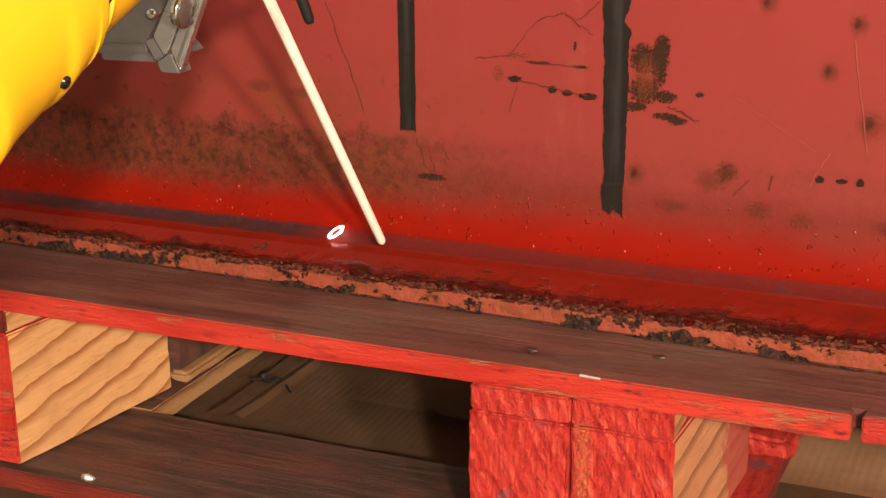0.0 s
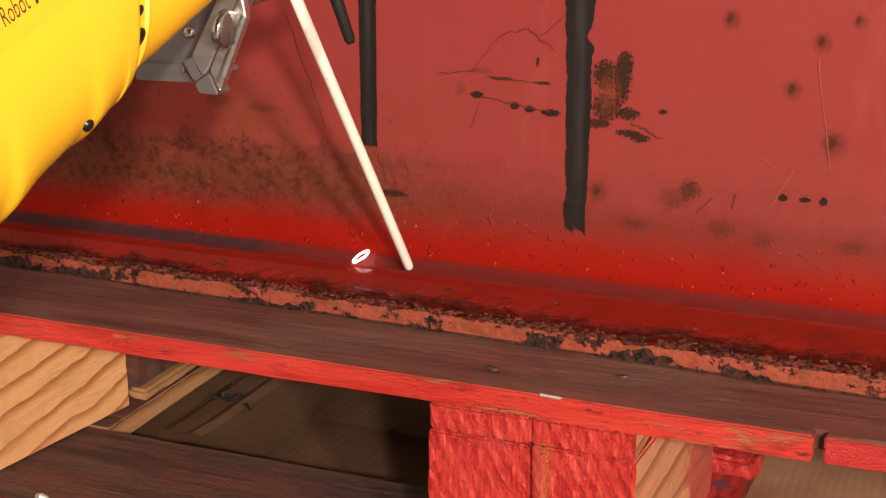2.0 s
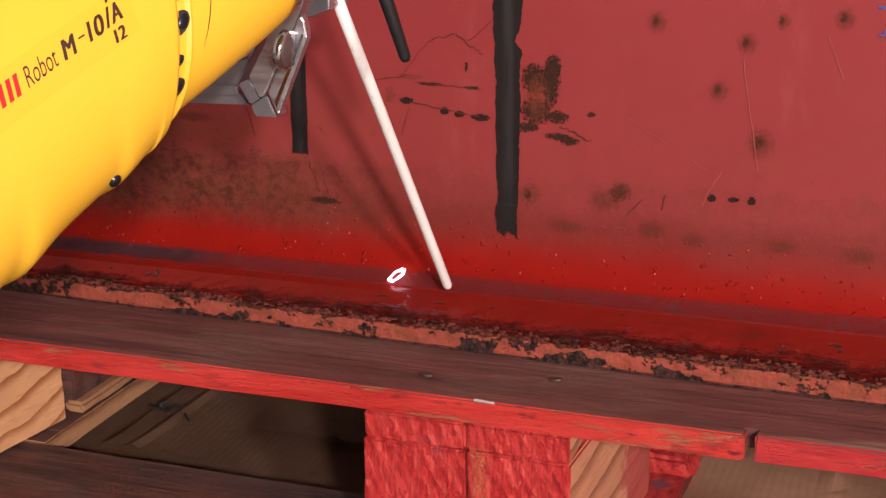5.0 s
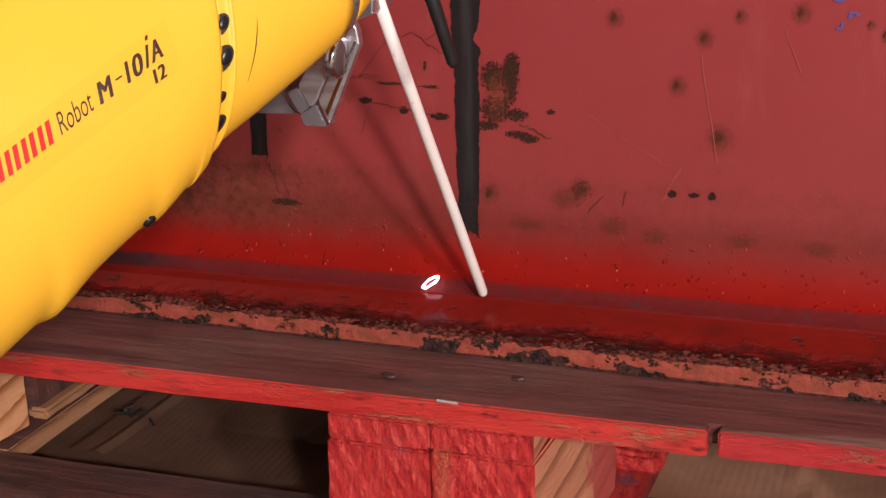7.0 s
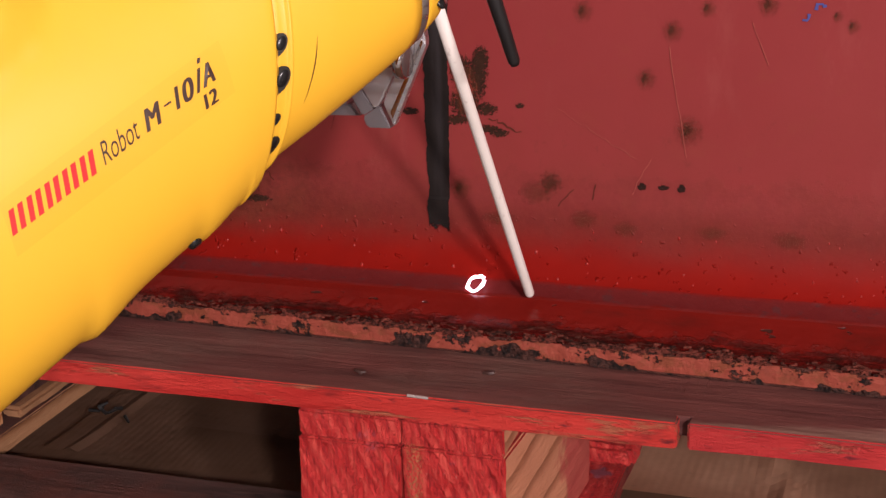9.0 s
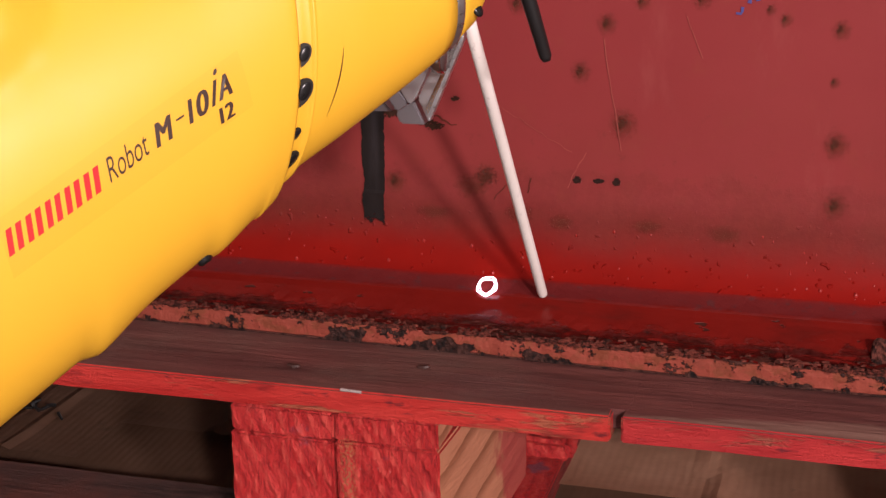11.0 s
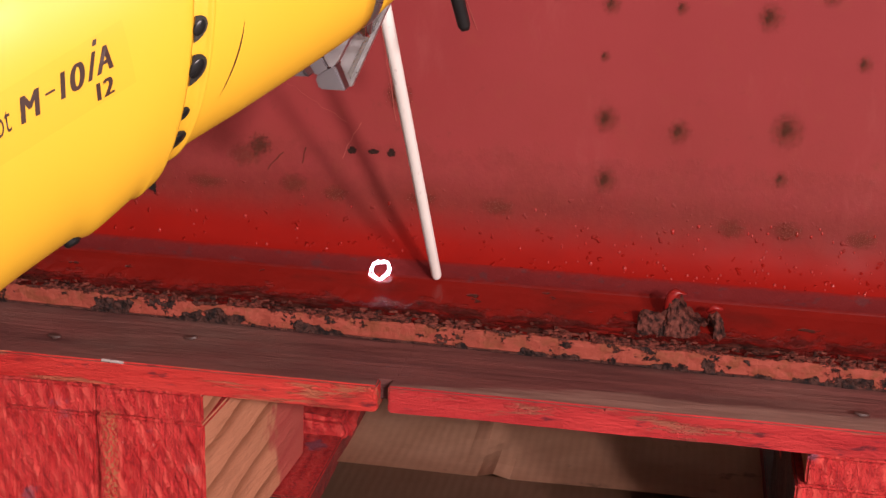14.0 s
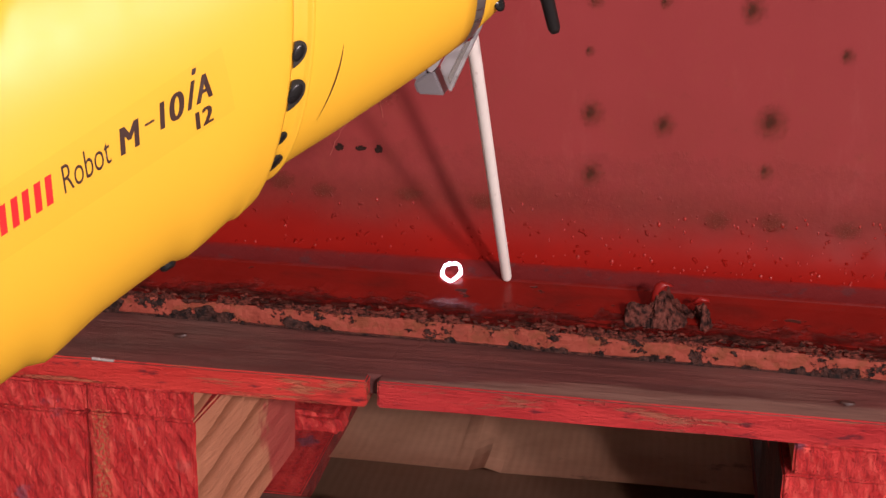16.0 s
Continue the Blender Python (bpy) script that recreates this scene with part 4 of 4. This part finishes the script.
def lean_at(u):
    """How far the joint's plane leans along the arm for each metre up: none on the casing and at the wrist."""
    if u < 0.0295:
        f = min(1.0, max(0.0, (u - 0.001) / 0.028))
    else:
        f = min(1.0, max(0.0, (0.100 - u) / 0.055))
    return 0.34 * f * f * (3 - 2 * f)


def joint_point(u, v, out=0.0):
    """A place on the neck beside the joint, whose rings lean."""
    r = radius_at(u, NECK)
    x = u + lean_at(u) * v
    return Vector((x, axis_y(x) - 0.646 * r * math.sqrt(max(1e-6, 1 - ((v - AXIS_Z) / r) ** 2)) - out, v))


def tube(table, step, sides=96, shape=None):
    bm = bmesh.new()
    us, u = [], table[0][0]
    while u < table[-1][0] - 1e-6:
        us.append(u)
        u += step if u > -0.2 else 0.03
    us += [a for a, _ in table]
    rings = []
    for u in sorted(set(round(a, 5) for a in us)):
        r = radius_at(u, table)
        ring = []
        for i in range(sides):
            a = 2 * math.pi * i / sides
            k = r + (shape(u, a) if shape else 0.0)
            z = AXIS_Z + k * math.sin(a)
            x = u + lean_at(u) * z
            ring.append(Vector((x, axis_y(x) - (0.646 if math.cos(a) > 0 else 0.8) * k * math.cos(a), z)))
        rings.append(ring)
    sweep(bm, rings)
    return bm


def casing_shape(u, a):
    """A raised boss high on the casing towards the elbow."""
    d = math.hypot((u + 0.086) / 0.046, (a - 0.42) / 0.26)
    out = 0.013 * min(1.0, 2.4 * (1 - d)) if d < 1 else 0.0
    low = math.exp(-((a - 2 * math.pi + 1.45) / 0.42) ** 2)
    for u0, high in ((-0.0140, 0.0026), (-0.0710, 0.0032)):
        k = (u - u0) / 0.016
        out += high * low * (math.exp(-k * k) if k > 0 else math.exp(-k * k * 18))
    f = min(1.0, max(0.0, (u - 0.002) / 0.020))
    out += 0.0040 * low * f * f * (3 - 2 * f)
    return out


def build_forearm():
    arm = holder("robot_forearm", "yellow enamelled forearm of an industrial robot with printed lettering", "robot arm")
    part("casing", tube(RADII, 0.003, shape=casing_shape), M_YELLOW, arm, smooth=True)
    part("neck", tube(NECK, 0.006), M_YELLOW, arm, smooth=True)
    # the scalloped collar: screws round the joint, on flat black half-discs for the pockets' shade
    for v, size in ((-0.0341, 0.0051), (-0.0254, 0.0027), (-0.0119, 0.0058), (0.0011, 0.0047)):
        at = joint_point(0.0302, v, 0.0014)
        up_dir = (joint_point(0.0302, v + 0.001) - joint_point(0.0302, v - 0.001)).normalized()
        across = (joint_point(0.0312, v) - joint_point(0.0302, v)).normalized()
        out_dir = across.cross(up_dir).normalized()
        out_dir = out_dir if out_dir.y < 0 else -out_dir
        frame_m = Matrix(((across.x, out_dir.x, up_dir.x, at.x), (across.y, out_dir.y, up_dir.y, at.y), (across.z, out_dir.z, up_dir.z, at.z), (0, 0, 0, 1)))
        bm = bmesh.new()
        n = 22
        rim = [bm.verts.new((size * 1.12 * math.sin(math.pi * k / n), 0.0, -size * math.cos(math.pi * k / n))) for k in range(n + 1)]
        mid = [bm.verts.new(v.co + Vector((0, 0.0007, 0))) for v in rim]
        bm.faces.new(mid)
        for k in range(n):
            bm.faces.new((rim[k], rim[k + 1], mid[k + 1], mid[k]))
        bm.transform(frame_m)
        pocket = part("screw_pocket", bm, M_POCKET, arm, "half-round screw pocket, its shade painted black")
        bm = bmesh.new()
        bmesh.ops.create_uvsphere(bm, u_segments=18, v_segments=10, radius=size * 0.66)
        bm.transform(frame_m @ Matrix.Translation((size * 0.42, 0.0004, 0)) @ Matrix.Diagonal((0.85, 0.28, 1.0, 1)))
        part("screw_head", bm, M_BOLT, pocket, "glossy black screw head", True)
    # fine dark scratch on the neck
    bm = bmesh.new()
    row = []
    for k in range(13):
        v = -0.004 - 0.022 * k / 12
        p = joint_point(0.0505 - 0.00008 * k * k * 0.4, v, 0.0004)
        w = 0.0004 * math.sin(math.pi * (k + 0.4) / 13)
        row.append((bm.verts.new(p + Vector((-w, 0, 0))), bm.verts.new(p + Vector((w, 0, 0)))))
    for a, b in zip(row, row[1:]):
        bm.faces.new((a[0], a[1], b[1], b[0]))
    part("scratch", bm, M_NAIL, arm)
    # wrist: grey ring and yellow cap with dark screws
    ring = [(0.1035, 0.0572), (0.1050, 0.0590), (0.1085, 0.0588), (0.1100, 0.0565)]
    part("wrist_ring", tube(ring, 0.004), M_ALU, arm, "bare metal ring at the wrist", True)
    cap = [(0.1090, 0.0555), (0.1110, 0.0574), (0.1200, 0.0545), (0.1300, 0.0470), (0.1370, 0.034), (0.1400, 0.014)]
    part("wrist_cap", tube(cap, 0.004), M_YELLOW, arm, smooth=True)
    for u, v in ((0.1175, -0.0185), (0.1175, -0.0010), (0.1175, 0.018)):
        p = surface(u, v, cap)
        bm = bmesh.new()
        bmesh.ops.create_uvsphere(bm, u_segments=14, v_segments=8, radius=0.0034)
        bm.transform(Matrix.Translation(p) @ Matrix.Diagonal((0.8, 0.4, 1, 1)))
        part("screw_head", bm, M_BOLT, arm, "glossy black screw head", True)
    # a dark screw under the casing's lower cover, and the cover's yellow lip
    p = surface(-0.0200, -0.0495) + Vector((0, 0.005, 0.0005))
    bm = rod_mesh([(p + Vector((0, 0.006, 0.003)), 0.0034), (p + Vector((0, 0.004, -0.0052)), 0.0034), (p + Vector((0, 0.004, -0.0062)), 0.0022)], 14)
    part("cover_screw", bm, M_BOLT, arm, "black screw under the casing", True)
    return arm


def on_arm(bm_or_mesh, u0, v0, rise, name, material, arm, label, lift=0.0005):
    """Wraps flat shapes, drawn with x along the baseline and y up, on the arm's lettered side."""
    me = bm_or_mesh
    ca, sa = math.cos(rise), math.sin(rise)
    for vert in me.vertices:
        x, y = vert.co.x, vert.co.y
        vert.co = surface(u0 + x * ca - y * sa, v0 + x * sa + y * ca, RADII, lift)
    me.materials.append(material)
    ob = new(name, me)
    ob.parent = arm
    ob["label"] = label
    return ob


def words(text, height, width, weight=0.0, slant=0.2):
    cu = bpy.data.curves.new("lettering", "FONT")
    cu.body, cu.size, cu.offset = text, 1.0, weight
    ob = bpy.data.objects.new("lettering", cu)
    scene.collection.objects.link(ob)
    bpy.context.view_layer.update()
    me = bpy.data.meshes.new_from_object(ob.evaluated_get(bpy.context.evaluated_depsgraph_get()))
    bpy.data.objects.remove(ob)
    xs = [v.co.x for v in me.vertices]
    ys = [v.co.y for v in me.vertices if v.co.y >= 0]
    sx, sy = width / (max(xs) - min(xs)), height / max(ys)
    x0 = min(xs)
    for v in me.vertices:
        v.co = Vector(((v.co.x - x0) * sx + slant * v.co.y * sy, v.co.y * sy, 0))
    return me


def slanted_bars(spans, height, slant):
    """Plain slanted bars in place of a maker's name."""
    me = bpy.data.meshes.new("bars")
    verts, faces = [], []
    for a, b in spans:
        n = len(verts)
        verts += [(a, 0, 0), (b, 0, 0), (b + slant * height, height, 0), (a + slant * height, height, 0)]
        faces.append((n, n + 1, n + 2, n + 3))
    me.from_pydata(verts, [], faces)
    return me


def label_patch(length, height, slant):
    """The clear film that carries the lettering."""
    me = bpy.data.meshes.new("patch")
    n = 24
    verts = [(length * i / n + slant * height * j / 8, height * j / 8, 0) for i in range(n + 1) for j in range(9)]
    faces = [(i * 9 + j, (i + 1) * 9 + j, (i + 1) * 9 + j + 1, i * 9 + j + 1) for i in range(n) for j in range(8)]
    me.from_pydata(verts, [], faces)
    return me


forearm = build_forearm()
RISE = 0.118
U0, V0 = -0.0998, -0.0118


def along(d):
    return U0 + d * math.cos(RISE), V0 + d * math.sin(RISE)


on_arm(label_patch(0.1075, 0.0215, 0.22), U0 - 0.0015, V0 - 0.0078, RISE, "label_film", M_FILM, forearm, "clear film under the lettering, a little deeper yellow", 0.00025)
for i in range(5):
    for a in (0.0083 * i, 0.0083 * i + 0.0040):
        on_arm(slanted_bars([(a, a + 0.0024)], 0.0090, 0.40), *along(0.0), RISE, "maker_mark", M_REDINK, forearm, "slanted red bar")
on_arm(words("Robot", 0.0086, 0.0176, -0.004, 0.36), -0.0562, -0.0062, 0.150, "lettering", M_INK, forearm, "thin dark printed word")
for text, high, wide, slant, u, v in (("M", 0.0083, 0.0070, 0.40, -0.0355, -0.0033), ("-", 0.0020, 0.0036, 0.2, -0.0251, 0.0008), ("1", 0.0082, 0.0017, 0.42, -0.0206, -0.0014),
                                      ("0", 0.0082, 0.0056, 0.45, -0.0172, -0.0009), ("i", 0.0118, 0.0016, 0.62, -0.0103, 0.0002), ("A", 0.0080, 0.0064, 0.42, -0.0068, 0.0008),
                                      ("12", 0.0056, 0.0066, 0.30, -0.0092, -0.0073)):
    for nudge in (0.0, 0.0004, 0.0008):
        on_arm(words(text, high, wide - 0.0008, 0.0, slant), u + nudge, v, RISE * 0.8, "lettering", M_INK, forearm, "bold dark printed letters", 0.0005 + nudge * 0.05)
for ob in forearm.children_recursive:
    ob.data.transform(Matrix.Scale(0.86, 4))

# ---- the tool under the wrist: bracket, clamp, probe rod, sleeve ----
tool = holder("cleaning_tool", "aluminium laser tool with a white probe rod under the robot", "tool")
part("body", prism([(-0.0943, 0.2044), (-0.0703, 0.2424), (-0.0603, 0.2644), (-0.1253, 0.2624), (-0.1293, 0.2024)], -0.116, -0.070), M_DARKALU, tool, "grey anodised body")
part("ledge", prism([(-0.1243, 0.2034), (-0.0923, 0.2054), (-0.0913, 0.2004), (-0.1243, 0.1984)], -0.1205, -0.075), M_DARKALU, tool, "grey ledge under the body")
part("base_plate", prism([(-0.1233, 0.1994), (-0.0913, 0.2014), (-0.0853, 0.1954), (-0.1233, 0.1944)], -0.118, -0.072), M_DARKALU, tool, "dark lower plate")
part("jaw", prism([(-0.0783, 0.2124), (-0.0613, 0.2424), (-0.0473, 0.2674), (-0.0413, 0.2674), (-0.0503, 0.2434), (-0.0693, 0.2054), (-0.0723, 0.2024)], -0.134, -0.124), M_ALU, tool, "bevelled aluminium jaw")
part("bevel", prism([(-0.0853, 0.2084), (-0.0793, 0.2114), (-0.0733, 0.2024), (-0.0793, 0.1984)], -0.1315, -0.112), M_DARKALU, tool, "dark bevel of the jaw")
part("foot", prism([(-0.0803, 0.1974), (-0.0713, 0.2034), (-0.0663, 0.1924), (-0.0783, 0.1924)], -0.129, -0.116), M_DARKALU, tool, "dark foot of the bracket")
part("rail", prism([(-0.0683, 0.2054), (-0.0493, 0.2444), (-0.0473, 0.2404), (-0.0463, 0.2334), (-0.0633, 0.1944)], -0.1335, -0.1275), M_ALU, tool, "bright aluminium rail")
part("groove_strip", prism([(-0.0643, 0.2014), (-0.0483, 0.2354), (-0.0473, 0.2344), (-0.0633, 0.1984)], -0.1345, -0.1335, 0.0002), M_CHROME, tool)
eye_dir = Vector((0.97, -0.06, -0.12)).normalized()
eye_at = Vector((-0.0531, -0.1380, 0.2274))
bm = rod_mesh([(eye_at - eye_dir * 0.0040, 0.0098), (eye_at - eye_dir * 0.001, 0.0098), (eye_at, 0.0090)], 28)
lens = part("lens_barrel", bm, M_CHROME, tool, "polished steel lens barrel", True)
bm = rod_mesh([(eye_at - eye_dir * 0.0002, 0.0086), (eye_at + eye_dir * 0.0006, 0.0080)], 28)
part("lens_glass", bm, M_GREY, lens, "dark lens glass", True)
bm = rod_mesh([((-0.0883, -0.114, 0.2214), 0.0032), ((-0.0883, -0.1190, 0.2214), 0.0032), ((-0.0883, -0.1200, 0.2214), 0.0022)], 14)
part("screw", bm, M_CHROME, tool, "bright cap screw", True)
TIP, TOP = Vector((-0.0604, 0.1022, 0.0318)), Vector((-0.0735, -0.0285, 0.2300))
line = (TOP - TIP)
rod = [(TIP - line.normalized() * 0.0006, 0.0014), (TIP + line * 0.004, 0.0026), (TIP + line * 0.012, 0.0031), (TIP + line * 0.25, 0.0032), (TIP + line * 0.75, 0.0034), (TIP + line * 1.12, 0.0035)]
part("probe_rod", rod_mesh(rod, 20), M_ROD, tool, "chalky white ceramic rod", True)
part("clamp_bar", prism([(-0.1060, 0.2215), (-0.0725, 0.2345), (-0.0720, 0.2470), (-0.1080, 0.2360)], -0.048, -0.018), M_ALU, tool, "bright aluminium clamp bar")
part("hanger", prism([(-0.150, 0.240), (-0.088, 0.240), (-0.080, 0.300), (-0.150, 0.300)], -0.075, -0.035), M_ALU, tool)
end = Vector((-0.0252, -0.0578, 0.2105))
up = Vector((-0.030, -0.02, 0.115))
part("black_sleeve", rod_mesh([(end, 0.0020), (end + up * 0.02, 0.0031), (end + up * 0.4, 0.0040), (end + up * 1.2, 0.0058)], 14), M_BLACK, tool, "black tapered rubber sleeve", True)

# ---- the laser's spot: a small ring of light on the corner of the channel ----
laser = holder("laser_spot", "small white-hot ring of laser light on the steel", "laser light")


def ring_mesh(rx, rz, r, a0, a1, n=26, wob=0.0):
    bm = bmesh.new()
    rings = []
    for i in range(n + 1):
        a = a0 + (a1 - a0) * i / n
        k = 1 + wob * math.sin(5 * a) + wob * math.sin(11 * a + 1)
        c = Vector((rx * k * math.cos(a), 0, rz * k * math.sin(a)))
        d = c.normalized()
        rings.append([c + r * (math.cos(2 * math.pi * j / 6) * d + math.sin(2 * math.pi * j / 6) * Vector((0, 1, 0))) for j in range(6)])
    sweep(bm, rings)
    return bm


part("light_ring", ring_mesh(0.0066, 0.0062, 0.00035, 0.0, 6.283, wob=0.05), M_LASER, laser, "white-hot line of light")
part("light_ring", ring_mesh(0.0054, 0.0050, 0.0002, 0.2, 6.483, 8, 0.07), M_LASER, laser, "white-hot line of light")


def motions():
    """What moves: the robot's forearm, the tool under its wrist, the laser's spot."""
    arm_rows = [
        (0, -0.3011, -0.2852, 0.2887, -52.38, 2.17, 98.15),
        (0.5, -0.2971, -0.2783, 0.2837, -51.10, -0.17, 95.59),
        (1, -0.2939, -0.2643, 0.2808, -49.84, -0.14, 94.05),
        (1.5, -0.2892, -0.2576, 0.2774, -48.57, -1.29, 92.35),
        (2, -0.2818, -0.2543, 0.2721, -47.25, -2.70, 90.54),
        (2.5, -0.2723, -0.2535, 0.2713, -45.62, -3.67, 88.67),
        (3, -0.2644, -0.2506, 0.2679, -44.45, -4.39, 87.13),
        (3.5, -0.2513, -0.2548, 0.2653, -43.26, -5.45, 85.43),
        (4, -0.2423, -0.2537, 0.2614, -42.18, -6.16, 83.93),
        (4.5, -0.2309, -0.2569, 0.2614, -41.31, -6.37, 82.16),
        (7, -0.1716, -0.2723, 0.2509, -34.24, -10.14, 75.27),
        (7.5, -0.1597, -0.2758, 0.2498, -33.16, -10.75, 73.95),
        (8, -0.1474, -0.2808, 0.2486, -31.63, -11.53, 72.59),
        (10.5, -0.0930, -0.2963, 0.2409, -24.63, -14.57, 64.76),
        (11, -0.0807, -0.3033, 0.2406, -24.51, -14.62, 64.45),
        (11.5, -0.0698, -0.3065, 0.2402, -24.35, -14.69, 63.75),
        (12, -0.0605, -0.3095, 0.2397, -23.08, -14.52, 62.05),
        (12.5, -0.0492, -0.3135, 0.2380, -22.28, -14.96, 61.93),
        (13, -0.0361, -0.3157, 0.2402, -21.83, -14.62, 61.47),
        (13.5, -0.0270, -0.3215, 0.2361, -19.49, -15.97, 58.52),
        (14, -0.0154, -0.3270, 0.2346, -18.44, -16.41, 57.87),
        (14.5, -0.0054, -0.3318, 0.2325, -17.78, -17.01, 57.19),
        (15, 0.0047, -0.3338, 0.2322, -17.29, -17.31, 56.81),
        (15.5, 0.0138, -0.3347, 0.2311, -17.02, -17.54, 55.82),
        (16, 0.0239, -0.3356, 0.2297, -16.40, -18.00, 55.15),
    ]
    walk(forearm, [(t, pose(*p)) for t, *p in arm_rows])
    steps = [i * 0.5 for i in range(33)]

    def slide(t):
        u = (t - 11) / 8
        return 0.2013 * u + 0.0012 * u * u, 0.013 * u * 0.5, -0.0076 * u * 0.5

    walk(tool, [(t, pose(*slide(t))) for t in steps])
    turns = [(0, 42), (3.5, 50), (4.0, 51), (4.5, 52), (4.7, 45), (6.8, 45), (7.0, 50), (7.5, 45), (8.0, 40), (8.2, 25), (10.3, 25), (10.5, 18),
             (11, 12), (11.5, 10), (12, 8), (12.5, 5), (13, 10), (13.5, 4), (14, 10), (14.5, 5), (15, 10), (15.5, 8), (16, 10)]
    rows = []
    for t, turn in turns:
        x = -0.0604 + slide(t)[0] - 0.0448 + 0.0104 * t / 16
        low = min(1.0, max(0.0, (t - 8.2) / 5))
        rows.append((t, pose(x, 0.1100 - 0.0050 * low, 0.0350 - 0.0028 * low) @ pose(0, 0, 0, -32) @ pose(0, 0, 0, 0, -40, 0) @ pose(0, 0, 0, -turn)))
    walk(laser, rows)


motions()
